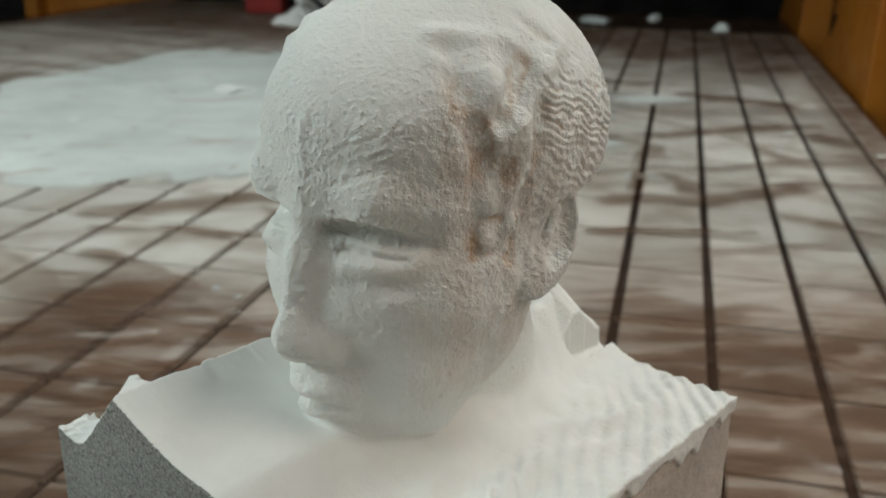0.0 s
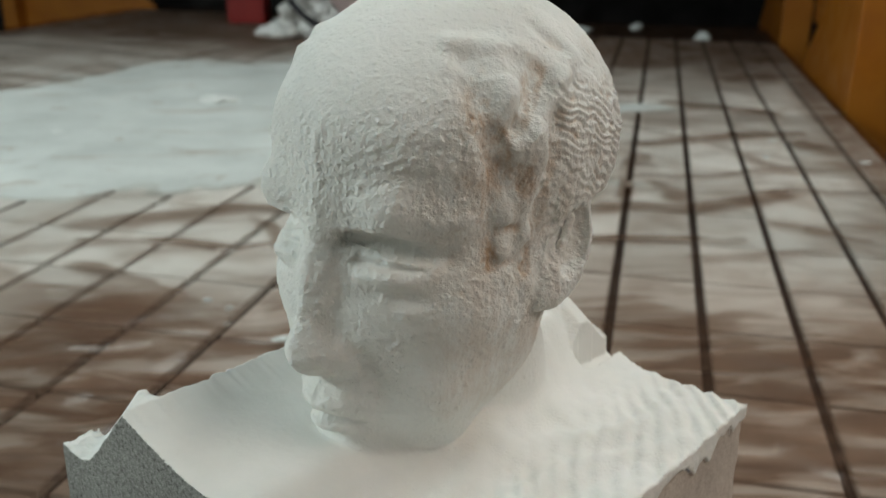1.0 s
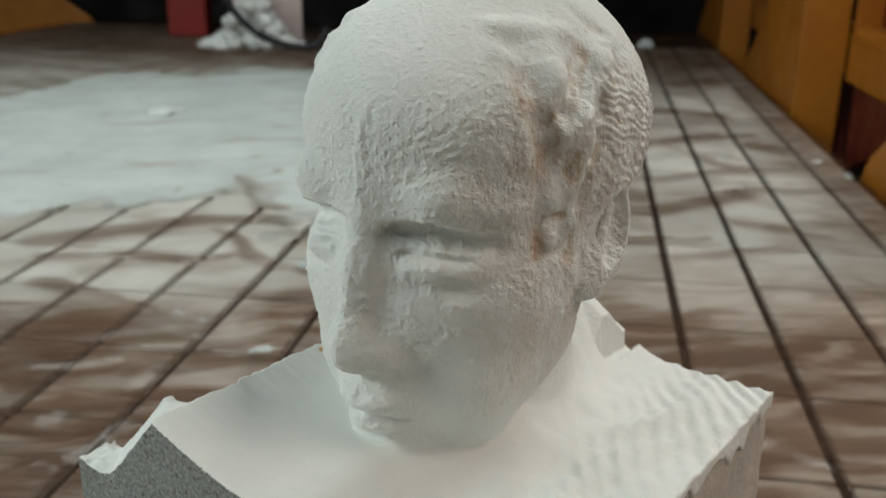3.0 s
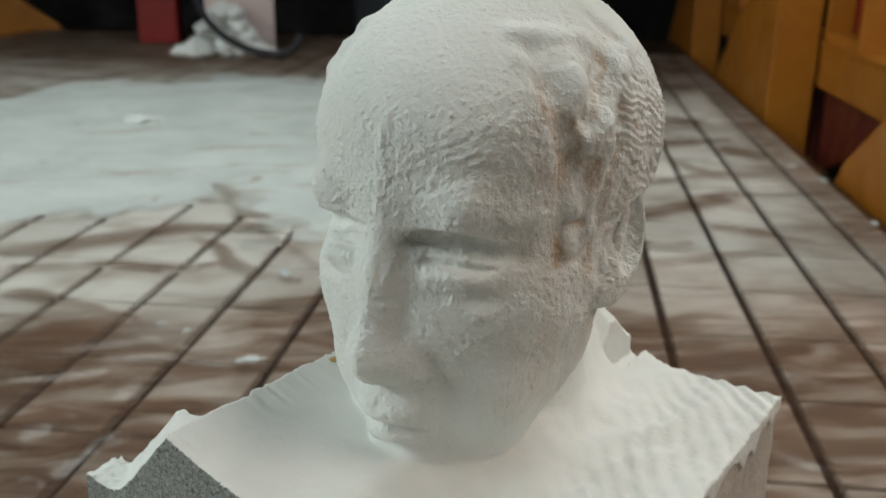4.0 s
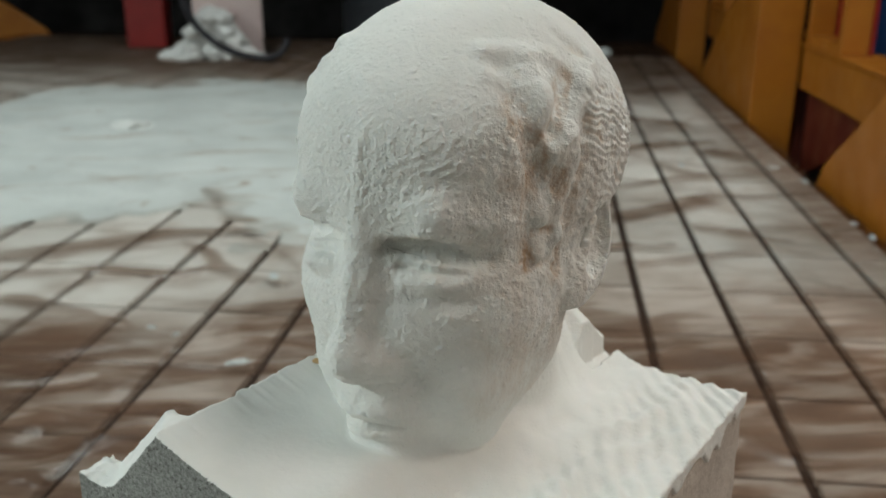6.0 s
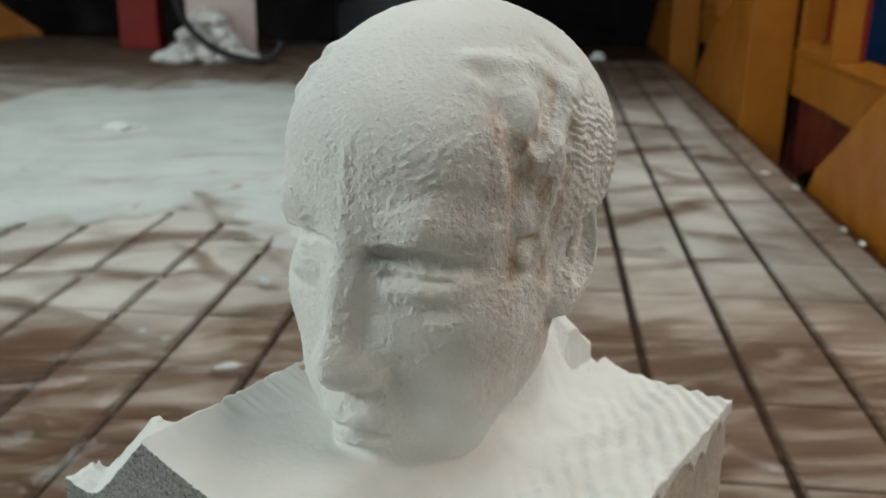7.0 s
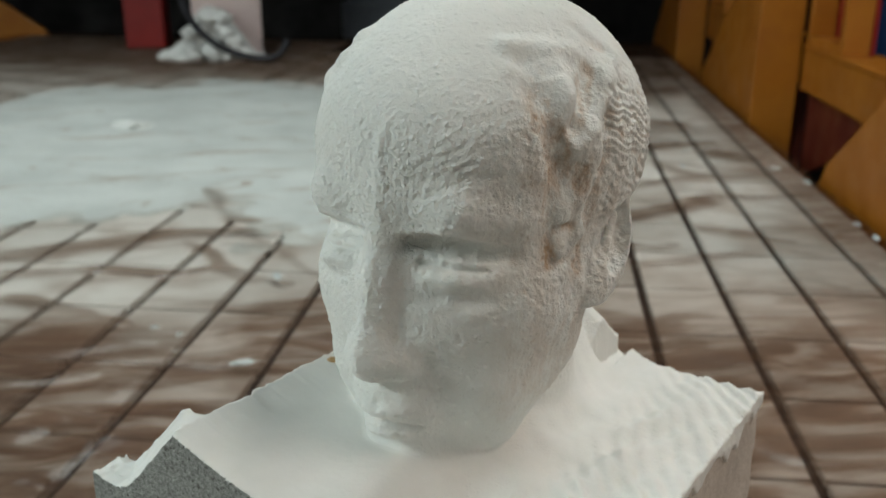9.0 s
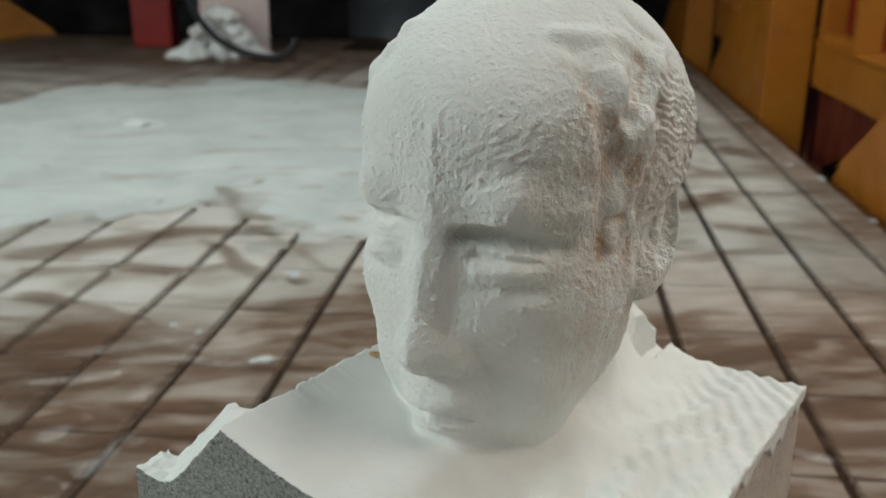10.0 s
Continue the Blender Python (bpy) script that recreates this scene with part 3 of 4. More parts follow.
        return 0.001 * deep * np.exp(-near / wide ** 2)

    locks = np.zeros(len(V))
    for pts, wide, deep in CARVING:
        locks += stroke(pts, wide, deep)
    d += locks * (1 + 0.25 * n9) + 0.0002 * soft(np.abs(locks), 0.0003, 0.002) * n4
    brow = soft(u, 0, 30) * soft(-u, -64, -50) * soft(w, -14, -4) * soft(-w, -34, -20) * (v > 30)
    d += 0.00045 * brow * lattice_noise(np.stack([(w - 0.4 * u) / 2.3, (u + 0.4 * w) / 8.0, v / 9], 1), 1.0, 23)
    cheek = soft(u, 14, 24) * soft(-u, -56, -44) * soft(w, -90, -80) * soft(-w, 60, 66) * (v > 40)
    d += 0.00032 * cheek * lattice_noise(np.stack([(w + 0.7 * u) / 2.8, (u - 0.7 * w) / 9.0, v / 9], 1), 1.0, 24)
    hair = soft(np.abs(u), 60, 74) * soft(-v, -32, -14) * soft(w, -36, -20) * soft(-w, -50, -28)
    comb = np.sin((w - 0.45 * v + 5 * n9) * 1.18)
    d += 0.0007 * hair * (0.6 + 0.4 * lattice_noise(V, 60, 17)) * comb * np.abs(comb) ** 0.5 + 0.0004 * hair * n4 + 0.0003 * hair * n9
    tuft = soft(np.abs(u), 62, 70) * soft(-v, -62, -54) * soft(-w, -30, -20)
    d += 0.0005 * tuft * n9 + 0.0002 * tuft * n4
    crown = soft(w, 40, 60)
    d += 0.0010 * crown * lattice_noise(V, 34, 14) + 0.0003 * crown * soft(-v, -70, -20) * np.sin((0.6 * u + 0.5 * v + 6 * n9) * 0.22)
    seam = np.exp(-((u - 1.5 - 0.03 * w) / 3.6) ** 2) * soft(w, -100, -90) * soft(-w, -44, -24) * (v > 60)
    d += 0.0010 * seam + 0.0004 * seam * n4
    m = np.abs(u) * np.where(u < 0, 1.09, 1.0)
    front = (v > 55) & (w > -150)
    slit = np.where(m < 35, -40.5 + 0.05 * (35 - m), -40.5 - 0.2 * (m - 35))
    d += 0.0018 * np.exp(-((w - slit + 6) / 3.2) ** 2) * soft(m, 17, 26) * soft(-m, -56, -46) * front
    d -= 0.0026 * np.exp(-((w - slit + 15) / 4.2) ** 2) * soft(m, 16, 36) * soft(-m, -64, -42) * front
    d -= 0.0028 * np.exp(-((w - slit) / 1.7) ** 2) * soft(m, 17, 22) * soft(-m, -56, -50) * front
    lips = -129 - 0.010 * m ** 2
    d -= 0.0016 * np.exp(-((w - lips) / 1.5) ** 2) * soft(-m, -24, -18) * front
    under = np.where(m < 36, -28.5, -28.5 - 0.38 * (m - 36))
    d -= 0.0062 * np.exp(-((w - under + 2.2) / 4.2) ** 2) * soft(m, 8, 16) * soft(-m, -64, -52) * front
    d += 0.0012 * np.exp(-((w - under - 5.5) / 2.6) ** 2) * soft(m, 8, 16) * soft(-m, -64, -52) * front
    V = V + nrm * d[:, None]
    n_top = len(V)
    # plain plinth under the carved part
    lim = [(-0.2088, 0.2222), (-0.2088, 0.5358), (-0.4988, 0.5358), (-0.4988, 0.2222)]
    base = [(q[0] * N1[0] + q[1] * N2[0], q[0] * N1[1] + q[1] * N2[1]) for q in lim]
    V = np.concatenate([V, [(x, y, z) for z in (0.0, 0.1735) for x, y in base]])
    plinth = [[n_top + i, n_top + (i + 1) % 4, n_top + 4 + (i + 1) % 4, n_top + 4 + i] for i in range(4)] + [[n_top + 3, n_top + 2, n_top + 1, n_top]]
    me = fast_mesh("bust", V, np.concatenate([Q, plinth]))
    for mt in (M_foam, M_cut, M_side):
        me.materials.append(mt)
    # raw sawn faces of the block, each coloured darker for its shaded side
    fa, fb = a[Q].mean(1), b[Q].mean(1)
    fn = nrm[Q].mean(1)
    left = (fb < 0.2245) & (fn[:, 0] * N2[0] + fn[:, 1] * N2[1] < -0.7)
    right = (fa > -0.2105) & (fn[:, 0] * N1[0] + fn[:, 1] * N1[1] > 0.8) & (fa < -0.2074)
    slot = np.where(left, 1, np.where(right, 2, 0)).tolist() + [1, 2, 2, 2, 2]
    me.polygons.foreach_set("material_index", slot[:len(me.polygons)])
    dust_warmth = me.color_attributes.new("dust_warmth", "FLOAT_COLOR", "POINT")
    side = soft(u, 52, 66) * soft(w, -110, -95) * soft(-w, -66, -40) * soft(v, -60, -40)
    dip = soft(-d * 1000 + 0.7 * n9, -0.5, 1.6)
    # tan over the jaw side: warm light put into the colour, with dust
    tan = 0.30 * soft(u, 44, 66) * soft(w, -150, -130) * soft(v, -20, 10) * soft(-w, -30, -5)
    k = np.concatenate([np.clip(np.maximum(side * dip, tan), 0, 1), np.zeros(8)])
    tool = np.clip(0.10 + 0.30 * soft(a, -0.33, -0.29) + 0.15 * soft(-a, 0.42, 0.43), 0, 1)
    tool = np.concatenate([np.maximum(tool, 0.3 * onhead + 0.7 * np.clip(coarse, 0, 1)), np.ones(8)])
    dust_warmth.data.foreach_set("color", np.stack([k, tool, k, np.ones_like(k)], 1).ravel().astype(np.float32))
    me.validate()
    me.shade_smooth()
    return tagged(new("bust", me), "rough white milled foam bust on a sawn block", "bust")


make_bust()


# ---- powder, film and shavings on the bed ----
def sheet(name, c0, c1, s0, s1, nc, ns, height, keep, mat, smooth=True):
    cs, ss = np.linspace(c0, c1, nc), np.linspace(s0, s1, ns)
    C, Sg = np.meshgrid(cs, ss, indexing="ij")
    Zh = height(C, Sg)
    ang = radians(-YAW)
    Xw, Yw = C * math.cos(ang) + Sg * math.sin(ang), -C * math.sin(ang) + Sg * math.cos(ang)
    V = np.stack([Xw.ravel(), Yw.ravel(), Zh.ravel()], 1)
    idx = np.arange(nc * ns).reshape(nc, ns)
    Q = np.stack([idx[:-1, :-1], idx[1:, :-1], idx[1:, 1:], idx[:-1, 1:]], -1).reshape(-1, 4)
    K = keep(C, Sg, Zh).ravel()
    Q = Q[K[Q].any(1)]
    used = np.unique(Q)
    remap = np.full(len(V), -1)
    remap[used] = np.arange(len(used))
    me = fast_mesh(name, V[used], remap[Q])
    me.materials.append(mat)
    me.shade_smooth()
    return new(name, me)


def creases(C, Sg):
    """Strength of the film's folds, from 0 to 1."""
    z = np.zeros(C.shape)
    for k, (deg, f, amp) in enumerate(((78, 2.6, 1.0), (60, 3.2, 0.8), (104, 2.9, 0.9), (86, 5.5, 0.7), (48, 4.0, 0.5), (122, 3.7, 0.5))):
        t = radians(deg)
        p, q = C * math.cos(t) + Sg * math.sin(t), -C * math.sin(t) + Sg * math.cos(t)
        n = plane_noise(p * f, q * f * 0.22, 1.0, 30 + k) + 0.35 * plane_noise(p * f * 2.3, q * f * 0.6, 1.0, 40 + k) + 0.12 * plane_noise(p * f * 6, q * f * 2, 1.0, 45 + k)
        z = np.maximum(z, amp * np.clip(1.25 - np.abs(n) * 8, 0, 1) * np.clip(1.6 * plane_noise(C * 1.1, Sg * 1.1, 1.0, 50 + k) + 0.55, 0, 1))
    return z


# brown folds across the bed: points across and along it, width, strength
FOLDS_RIGHT = (
    (((-0.24, 3.43), (-0.06, 3.46)), 0.038, 0.70), (((0.06, 3.27), (0.22, 3.20), (0.38, 3.14)), 0.037, 0.75),
    (((-0.16, 2.54), (0.04, 2.63), (0.24, 2.76), (0.42, 2.84)), 0.028, 0.70), (((0.23, 2.56), (0.32, 2.41), (0.35, 2.39)), 0.021, 0.60),
    (((0.42, 2.69), (0.51, 2.64), (0.56, 2.55)), 0.029, 0.70), (((-0.11, 1.92), (-0.02, 1.97), (0.10, 1.98), (0.23, 2.07), (0.36, 2.19)), 0.033, 0.80),
    (((-0.11, 1.72), (0.0, 1.74), (0.18, 1.78)), 0.011, 0.95), (((-0.04, 2.45), (-0.05, 2.03)), 0.016, 0.70), (((-0.03, 2.44), (0.02, 2.21), (0.07, 2.06)), 0.030, 0.60),
    (((0.10, 1.67), (0.20, 1.69), (0.36, 1.78)), 0.016, 0.55), (((0.34, 1.90), (0.43, 1.84)), 0.017, 0.60),
    (((0.14, 1.26), (0.23, 1.23), (0.29, 1.19), (0.37, 1.15)), 0.016, 0.70), (((0.18, 1.01), (0.23, 0.97)), 0.012, 0.85), (((0.41, 1.61), (0.50, 1.44)), 0.013, 0.55),
)
FOLDS_LEFT = (
    (((-1.09, 1.56), (-0.96, 1.64), (-0.84, 1.73), (-0.70, 1.76)), 0.033, 0.70), (((-1.03, 1.47), (-0.86, 1.50), (-0.72, 1.50), (-0.67, 1.55), (-0.58, 1.48)), 0.012, 0.85),
    (((-0.96, 1.35), (-0.85, 1.305), (-0.74, 1.26), (-0.60, 1.205)), 0.020, 0.80), (((-0.78, 1.68), (-0.72, 1.63), (-0.62, 1.52), (-0.52, 1.47)), 0.013, 0.65),
    (((-0.82, 1.01), (-0.73, 1.065), (-0.68, 1.09)), 0.006, 0.65), (((-0.70, 1.13), (-0.62, 1.155), (-0.54, 1.14), (-0.47, 1.19)), 0.012, 0.85),
    (((-0.71, 0.92), (-0.66, 1.00), (-0.64, 1.07)), 0.024, 0.85), (((-0.64, 0.81), (-0.61, 0.88), (-0.59, 0.92)), 0.016, 0.85),
    (((-0.98, 1.22), (-0.92, 1.24), (-0.85, 1.27)), 0.016, 0.80), (((-0.82, 0.96), (-0.80, 0.97)), 0.011, 0.95),
)


def laid_folds(C, Sg):
    z = np.zeros(C.shape)
    wob = 0.010 * plane_noise(C, Sg, 9, 91) + 0.005 * plane_noise(C, Sg, 25, 92)
    fray = 0.75 + 0.45 * plane_noise(C, Sg, 14, 93)
    for pts, wide, k in FOLDS_RIGHT + FOLDS_LEFT:
        for (c0, s0), (c1, s1) in zip(pts, pts[1:]):
            i0, i1 = np.searchsorted(C[:, 0], (min(c0, c1) - 0.12, max(c0, c1) + 0.12))
            j0, j1 = np.searchsorted(Sg[0], (min(s0, s1) - 0.12, max(s0, s1) + 0.12))
            x, y = C[i0:i1, j0:j1] - c0 + wob[i0:i1, j0:j1], Sg[i0:i1, j0:j1] - s0 + wob[i0:i1, j0:j1]
            t = np.clip((x * (c1 - c0) + y * (s1 - s0)) / ((c1 - c0) ** 2 + (s1 - s0) ** 2), 0, 1)
            r = np.sqrt((x - t * (c1 - c0)) ** 2 + (y - t * (s1 - s0)) ** 2) / (1.25 * wide)
            z[i0:i1, j0:j1] = np.maximum(z[i0:i1, j0:j1], k * np.clip(1.35 - r ** 1.5, 0, 1) * np.clip(fray[i0:i1, j0:j1], 0, 1))
    return z


FC, FS = np.meshgrid(np.linspace(-3.5, EDGE + 0.004, 640), np.linspace(-0.6, 6.0, 1040), indexing="ij")
LOOSE, LAID = creases(FC, FS), laid_folds(FC, FS)
film = sheet("plastic_film", -3.5, EDGE + 0.004, -0.6, 6.0, 640, 1040, lambda C, Sg: 0.004 + 0.007 * LOOSE + 0.008 * LAID + 0.002 * plane_noise(C, Sg, 9, 71), lambda C, Sg, Z: np.ones(C.shape, bool), M_film)
tagged(film, "creased clear plastic film over the bed, stained brown, shade in its colour", "plastic film")
layer = film.data.color_attributes.new("crease", "FLOAT_COLOR", "POINT")
fold = np.maximum(0.55 * LOOSE, LAID).ravel()
# brown pools: strong by the bust's open side, thin and tan by its drape side; the far end's shade is put in as brown
# near and beside are stains deepened to darken the view's corners
near = 1.25 - np.sqrt(((FC + 0.66) / 0.72) ** 2 + ((FS - 0.52) / 0.68) ** 2)
near = np.clip(2.4 * near + 0.5 * plane_noise(FC, FS, 5, 81) + 0.3 * plane_noise(FC, FS, 13, 82), 0, 1)
gap = 1.1 - np.sqrt(((FC + 0.38) / 0.24) ** 2 + ((FS - 1.22) / 0.34) ** 2)
near = np.maximum(near, np.clip(2.0 * gap + 0.5 * plane_noise(FC, FS, 9, 86) + 0.3 * plane_noise(FC, FS, 20, 87), 0, 0.85))
beside = np.clip(1.6 * (1.85 - FS) + 0.25 * plane_noise(FC, FS, 4, 83), 0, 0.88) * np.clip((FC + 0.25) / 0.2, 0, 1)
rim = np.clip((FC - 0.46) / 0.12, 0, 0.7) * np.clip((FS - 1.4) / 0.5, 0, 1)
far = np.clip(1.1 * (FS - 3.75) + 0.45 * plane_noise(FC, FS, 2.6, 84) + 0.3 * plane_noise(FC, FS, 7, 85), 0, 0.85)
pool = np.maximum(np.maximum(near, beside), np.maximum(rim, far)).ravel()
clean = (0.6 * np.exp(-((FC - 0.08) / 0.30) ** 2 - ((FS - 2.40) / 0.42) ** 2)).ravel() * (fold < 0.3)
layer.data.foreach_set("color", np.stack([fold, pool, clean, np.ones_like(fold)], 1).ravel().astype(np.float32))


def powder_height(C, Sg):
    r = np.sqrt(((C + 1.25) / 1.12) ** 2 + ((Sg - 2.80) / 1.08) ** 2)
    edge = 1 - r + 0.20 * plane_noise(C, Sg, 2.2, 61) + 0.12 * plane_noise(C, Sg, 6, 62) + 0.05 * plane_noise(C, Sg, 18, 63)
    lump = 0.5 + 0.5 * plane_noise(C, Sg, 5, 64) + 0.25 * plane_noise(C, Sg, 14, 65)
    return np.clip(edge, -0.08, 0.30) * 0.055 * (0.75 + 0.4 * lump) + 0.004


powder = sheet("powder_drift", -2.44, 0.4, 1.4, 4.6, 300, 330, powder_height, lambda C, Sg, Z: Z > 0.002, M_drift)
tagged(powder, "drift of fine white foam powder over the bed", "powder", kind="stuff")

# ---- yellow stands and beam beside the bed ----


def side_plate(bm, outline, c0, c1, bevel):
    """A plate: an outline along the bed and in z, from c0 to c1 across it."""
    prism(bm, outline, -c1, -c0, bevel)
    for q in bm.verts:
        q.co = Vector((-q.co.y, q.co.x, q.co.z))
    bmesh.ops.recalc_face_normals(bm, faces=bm.faces)
    return bm


def yellow_stand(m):
    """A stand whose column stands at the pose m; its sloped web runs on along the bed."""
    t = thing("gantry_stand", m, "yellow painted steel stand with sloped web beside the bed", "machine stand", "yellow gantry stands")
    outline = [(0.0, -0.75), (0.90, -0.75), (1.05, -0.12), (1.05, -0.02), (1.00, 0.045), (0.60, 0.30), (0.22, 0.45), (0.10, 0.62), (0.05, 0.90), (0.0, 0.90)]
    part("web", side_plate(bmesh.new(), outline, 0.0, 0.035, 0.006), M_yellow, t)
    part("upright", box(bmesh.new(), 0.0, 0.15, -0.07, -0.002, -0.735, 0.90, 0.006), M_yellow, t)
    part("rib", box(bmesh.new(), 0.037, 0.15, 0.0, 0.03, -0.735, 0.62, 0.004), M_yellow, t)
    part("foot_plate", box(bmesh.new(), -0.008, 0.26, -0.12, 1.00, -0.75, -0.737, 0.003), M_yellow, t)
    return t


STANDS = (1.40, 3.40, 5.40)
for s_at in STANDS:
    yellow_stand(Matrix.Translation(bed(0.645, s_at)) @ pose(0, 0, 0, 0, 0, YAW))
yellow_stand(Matrix.Translation(bed(-4.35, 5.9)) @ pose(0, 0, 0, 0, 0, YAW - 90))

for s_at in STANDS[:2]:
    at = Matrix.Translation(bed(0.785, s_at + 0.045)) @ pose(0, 0, 0, 0, 0, YAW)
    rail = thing("gantry_beam", at, "yellow painted box beam between two stands", "machine beam", "yellow gantry beams")
    part("body", box(bmesh.new(), 0.016, 0.15, 0.0, 1.88, 0.11, 0.25, 0.008), M_yellow, rail)
    part("cap_strip", box(bmesh.new(), 0.010, 0.156, 0.0, 1.88, 0.252, 0.264, 0.003), M_yellow, rail)
    # dark red plate below the yellow body
    part("lower_rail", side_plate(bmesh.new(), [(0.0, 0.106), (0.0, -0.26), (0.30, -0.22), (0.85, -0.06), (1.25, -0.05), (1.60, -0.09), (1.88, -0.20), (1.88, 0.106)], 0.05, 0.08, 0.004), M_dark_red, rail, "dark red rail below the beam")
    frame_at = Matrix.Translation(bed(0.785, s_at + 1.52, 0.264)) @ pose(0, 0, 0, 0, 0, YAW)
    hold = thing("bracket_frame", frame_at, "yellow steel bracket frame with a red back on the beam", "bracket", "yellow bracket frames")
    part("side_bar", box(bmesh.new(), 0.02, 0.10, 0.0, 0.04, 0.0, 0.62, 0.004), M_yellow, hold)
    part("side_bar", box(bmesh.new(), 0.02, 0.10, 0.36, 0.40, 0.0, 0.62, 0.004), M_yellow, hold)
    part("bottom_bar", box(bmesh.new(), 0.022, 0.10, 0.042, 0.358, 0.0, 0.03, 0.004), M_yellow, hold)
    part("back_plate", box(bmesh.new(), 0.102, 0.115, 0.0, 0.40, 0.0, 0.62, 0.003), M_red, hold, "red painted back plate")

# ---- things at the far end ----
post = thing("pink_board_box", pose(-0.60, 5.25, 0.0, 0, 0, 4), "pale pink board box dusted with foam at the bed's end", "box")
part("body", box(bmesh.new(), -0.19, 0.17, -0.1, 0.25, 0.02, 0.62, 0.01), M_pink, post)


def heap(name, place, size, n, seed, mat, label, category):
    rng = random.Random(seed)
    bm = bmesh.new()
    for _ in range(n):
        r = rng.uniform(0.018, 0.05)
        x, y = rng.gauss(0, size[0] / 2), rng.gauss(0, size[1] / 2)
        z = max(0.012, size[2] * rng.random() * math.exp(-(x / size[0]) ** 2 * 2))
        bmesh.ops.create_icosphere(bm, subdivisions=2, radius=r, matrix=Matrix.Translation((x, y, z)) @ Matrix.Diagonal((1, rng.uniform(0.6, 1.2), rng.uniform(0.5, 0.9), 1)))
    for v in bm.verts:
        v.co += Vector(noise.noise_vector(v.co * 28)) * 0.014
    ob = link_bm(name, bm, mat, smooth=True)
    ob.matrix_world = Matrix.Translation(place)
    return tagged(ob, label, category, kind="stuff")


heap("foam_shavings", (-0.66, 5.0, 0.01), (0.20, 0.08, 0.25), 300, 5, M_fluff, "fluffy heap of white foam shavings", "shavings")
bm = bmesh.new()
curve = []
for i in range(41):
    f = i / 40
    ang = math.pi * (1.0 + 0.93 * f)
    reach = 0.40 if f < 0.54 else 0.11
    drop = 0.36 if f < 0.54 else 0.12
    low = Vector((-0.385, 4.78, 0.03))
    curve.append(low + Vector((reach * math.cos(ang), 0.05 * f, drop * (1 + math.sin(ang)))))
cable = link_bm("cable", tube(bm, curve, 0.018, 12), M_black, smooth=True)
tagged(cable, "thick black cable hanging in a loop to the bed", "cable")

redbox = thing("red_box", pose(-1.12, 5.75, 0.0, 0, 0, 0), "red painted metal box at the bed's end", "box")
part("body", box(bmesh.new(), -0.11, 0.11, -0.12, 0.12, 0.0, 0.5, 0.01), M_red, redbox)
part("lid", box(bmesh.new(), -0.115, 0.115, -0.125, 0.125, 0.502, 0.53, 0.006), M_red, redbox)


def crumple(place, size, seed, mat, label, category, group=""):
    """A small torn or crumpled piece with sharp creases."""
    rng = random.Random(seed)
    bm = bmesh.new()
    bmesh.ops.create_icosphere(bm, subdivisions=3, radius=1.0)
    for q in bm.verts:
        n = noise.noise_vector(q.co * 2.2 + Vector((seed * 3.1, 0, 0)))
        q.co = q.co * (0.8 + 0.45 * n.x + 0.2 * noise.noise(q.co * 6 + Vector((0, seed, 0))))
        q.co.x *= size[0]
        q.co.y *= size[1]
        q.co.z = max(-0.25, q.co.z) * size[2]
    low = min(q.co.z for q in bm.verts)
    ob = link_bm("scrap", bm, mat)
    ob.matrix_world = Matrix.Translation((place[0], place[1], place[2] - low)) @ pose(0, 0, 0, 0, 0, rng.uniform(0, 360))
    ob.name = category.replace(" ", "_")
    return tagged(ob, label, category, group)


M_wrap = plain("pale_wrap_and_glint", (0.55, 0.60, 0.60), (0.75, 0.80, 0.80), 8, 0.15)
for k, (x, y, r) in enumerate(((0.80, 5.35, 0.10), (1.17, 5.5, 0.07), (1.42, 5.0, 0.05))):
    crumple((x, y, 0.006), (r, r * 0.5, 0.035), 20 + k, M_wrap, "crumpled glossy clear plastic wrap on the bed", "plastic wrap", "plastic wraps")
# pale ridges added where the film glints
for k, (c, s_at, r) in enumerate(((-0.535, 1.484, 0.022), (-0.484, 1.13, 0.020), (-0.608, 1.214, 0.009), (-0.655, 1.236, 0.009), (0.585, 2.33, 0.02), (0.60, 1.86, 0.018), (0.30, 2.47, 0.012))):
    at = bed(c, s_at, 0.014)
    crumple(at, (r, r * 0.4, 0.006), 80 + k, M_wrap, "pale glossy ridge added in place of a glint on the film", "plastic wrap", "plastic wraps")
for k, (x, y, r) in enumerate(((-0.70, 3.02, 0.09), (-0.33, 3.35, 0.035), (-1.05, 2.55, 0.03), (0.95, 2.55, 0.018), (1.10, 2.30, 0.016), (1.03, 1.78, 0.012))):
    crumple((x, y, 0.012), (r, r * 0.7, r * 0.28), 40 + k, M_powder, "small white chip of foam on the bed", "foam chip", "foam chips")

crumple((-0.0855, 0.533, 0.3262), (0.005, 0.003, 0.0022), 61, plain("tan_foam", (0.55, 0.36, 0.17), (0.66, 0.46, 0.25), 60, 0.8), "tiny tan crumb lying on the bust's edge", "crumb")

# ---- dark machinery behind the bed ----
tank = thing("grey_drum", pose(0.35, 6.6, -0.75), "dark grey drum behind the bed", "drum")
bm = bmesh.new()
bmesh.ops.create_cone(bm, cap_ends=True, segments=40, radius1=0.32, radius2=0.32, depth=1.0, matrix=Matrix.Translation((0, 0, 0.5)))
bmesh.ops.bevel(bm, geom=[e for e in bm.edges if len({round(q.co.z, 3) for q in e.verts}) == 1], offset=0.04, segments=3, affect="EDGES")
part("shell", bm, M_grey, tank, smooth=True)
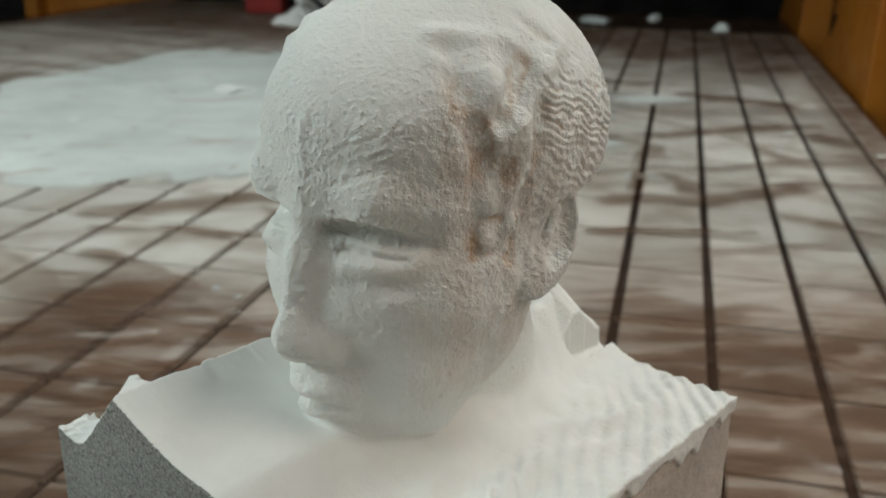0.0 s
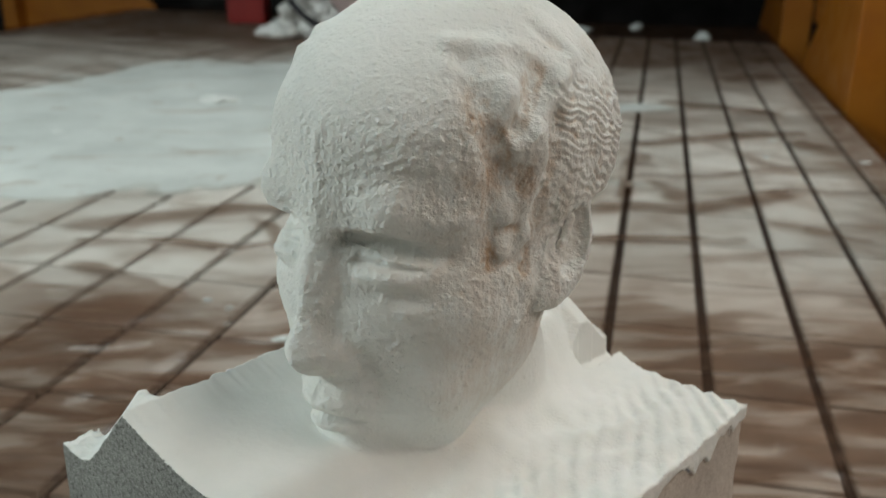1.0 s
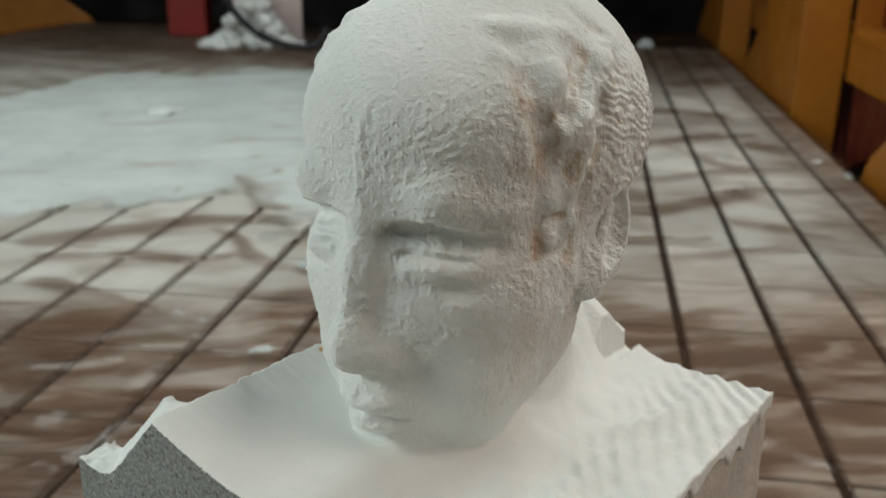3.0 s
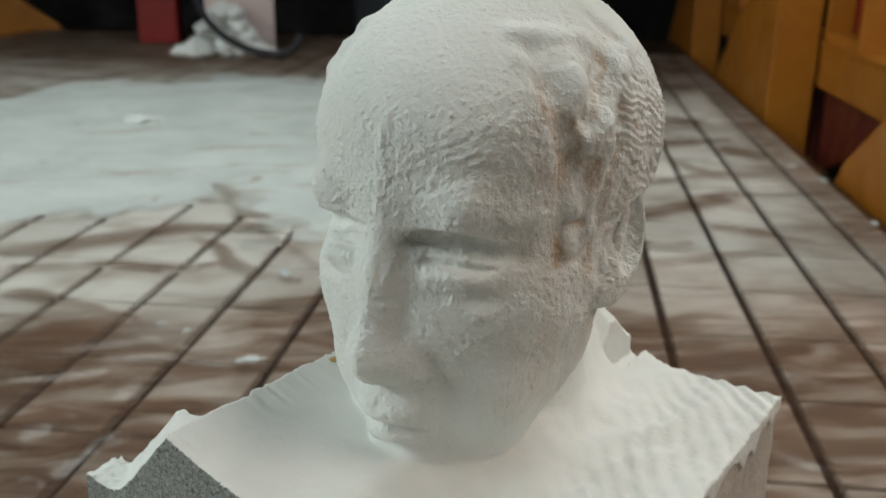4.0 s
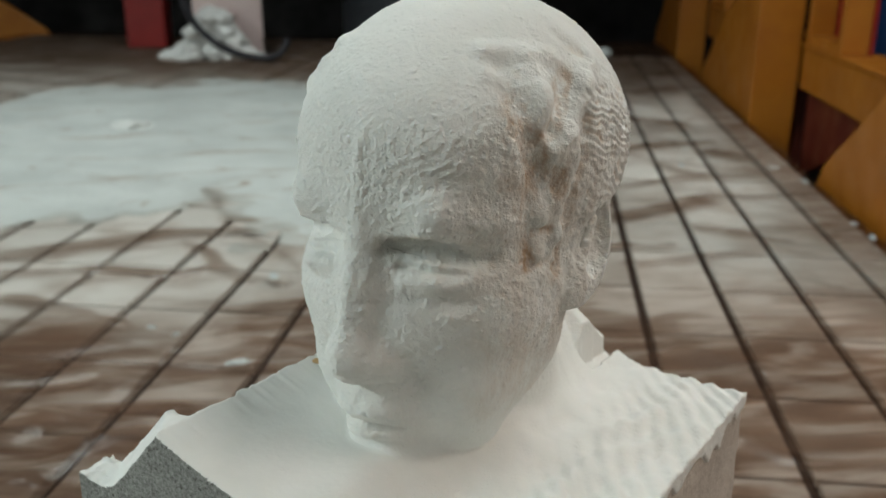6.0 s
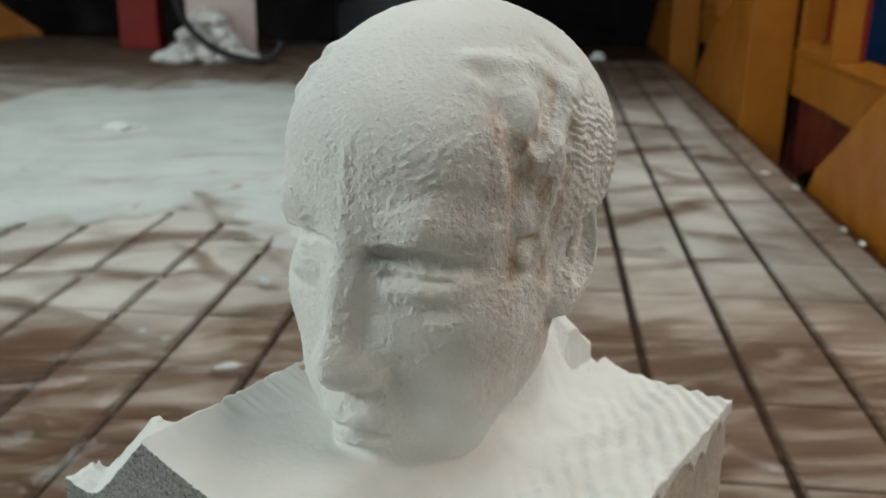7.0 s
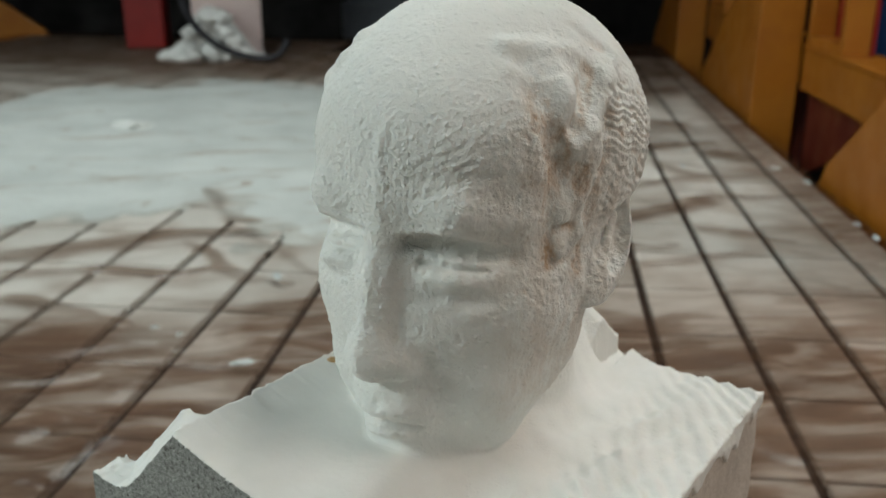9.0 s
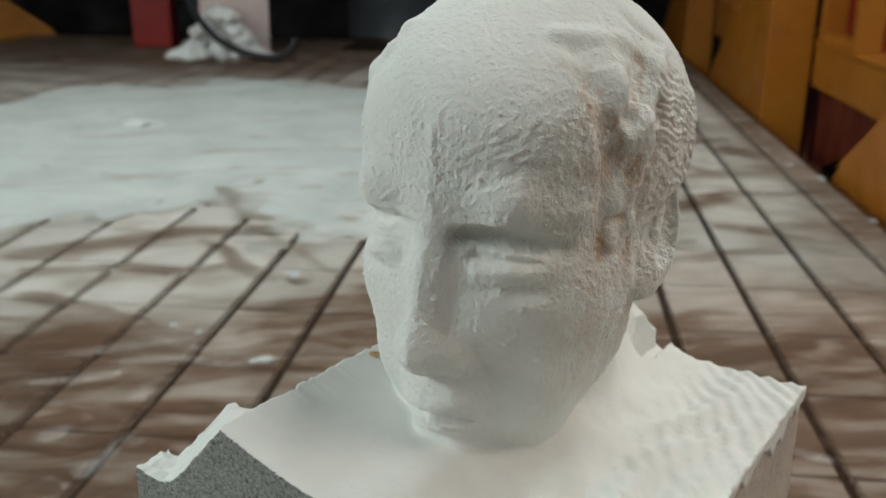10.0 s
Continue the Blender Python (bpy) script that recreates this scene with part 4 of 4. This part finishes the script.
for z in (0.33, 0.66):
    bm = bmesh.new()
    tube(bm, [(0.325 * math.cos(2 * math.pi * k / 40), 0.325 * math.sin(2 * math.pi * k / 40), z) for k in range(41)], 0.012, 8)
    part("hoop", bm, M_grey, tank)
bin_ = thing("blue_bin", Matrix.Translation(bed(1.5, 4.0, -0.75)) @ pose(0, 0, 0, 0, 0, YAW), "blue plastic bin beyond the stands", "bin")
part("body", box(bmesh.new(), -0.1, 0.5, -0.3, 0.5, 0.0, 1.15, 0.03), M_blue, bin_)
part("rim", box(bmesh.new(), -0.13, 0.53, -0.33, 0.53, 1.152, 1.2, 0.012), M_blue, bin_)
case = thing("grey_case", Matrix.Translation(bed(1.25, 3.3, -0.75)) @ pose(0, 0, 0, 0, 0, YAW), "grey metal case beyond the stands", "case")
part("body", box(bmesh.new(), -0.05, 0.55, -0.25, 0.35, 0.0, 0.78, 0.015), M_grey, case)
part("lid", box(bmesh.new(), -0.06, 0.56, -0.26, 0.36, 0.782, 0.86, 0.01), M_grey, case)

# ---- panels of the bed ----


def panel_mesh(long, wide=PITCH):
    bm = box(bmesh.new(), GAP / 2, wide - GAP / 2, 0.005, long - 0.005, -0.012, 0.0)
    top = [e for e in bm.edges if all(q.co.z > -0.001 for q in e.verts)]
    bmesh.ops.bevel(bm, geom=top, offset=0.002, segments=1, affect="EDGES")
    me = bpy.data.meshes.new("panel")
    bm.to_mesh(me)
    bm.free()
    me.materials.append(M_panel)
    return me


panels = {n: panel_mesh(n) for n in (0.205, 0.41, 0.82)}
edging = {n: panel_mesh(n, 0.0895) for n in (0.205, 0.41, 0.82)}
rows, s_at = [], 0.12
while s_at < 5.95:
    n = 0.205 if s_at < 1.9 else 0.41 if s_at < 3.2 else 0.82
    if s_at + n > 6.0:
        break
    rows.append((s_at, n))
    s_at += n
for k in range(-12, 2):
    c_at = 0.5275 + PITCH * (k - 1)
    for s_at, n in rows:
        ob = new("panel", (edging if k == 1 else panels)[n])
        ob.parent = work_bed
        ob.location = (c_at, s_at, 0)
# the bed's outer panels, away from the bust
bm = bmesh.new()
for k in range(-27, 2):
    c_at = 0.5275 + PITCH * (k - 1)
    wide = 0.0895 if k == 1 else PITCH
    starts = [-1.15, -0.74, -0.29] + ([0.12 + 0.82 * j for j in range(7)] if k < -12 else [])
    for s_at in starts:
        long = 0.82 if s_at > 0 else 0.41
        box(bm, c_at + GAP / 2, c_at + wide - GAP / 2, s_at + 0.005, s_at + long - 0.005, -0.012, 0.0)
tagged(part("outer_panels", bm, M_panel, work_bed), kind="stuff")
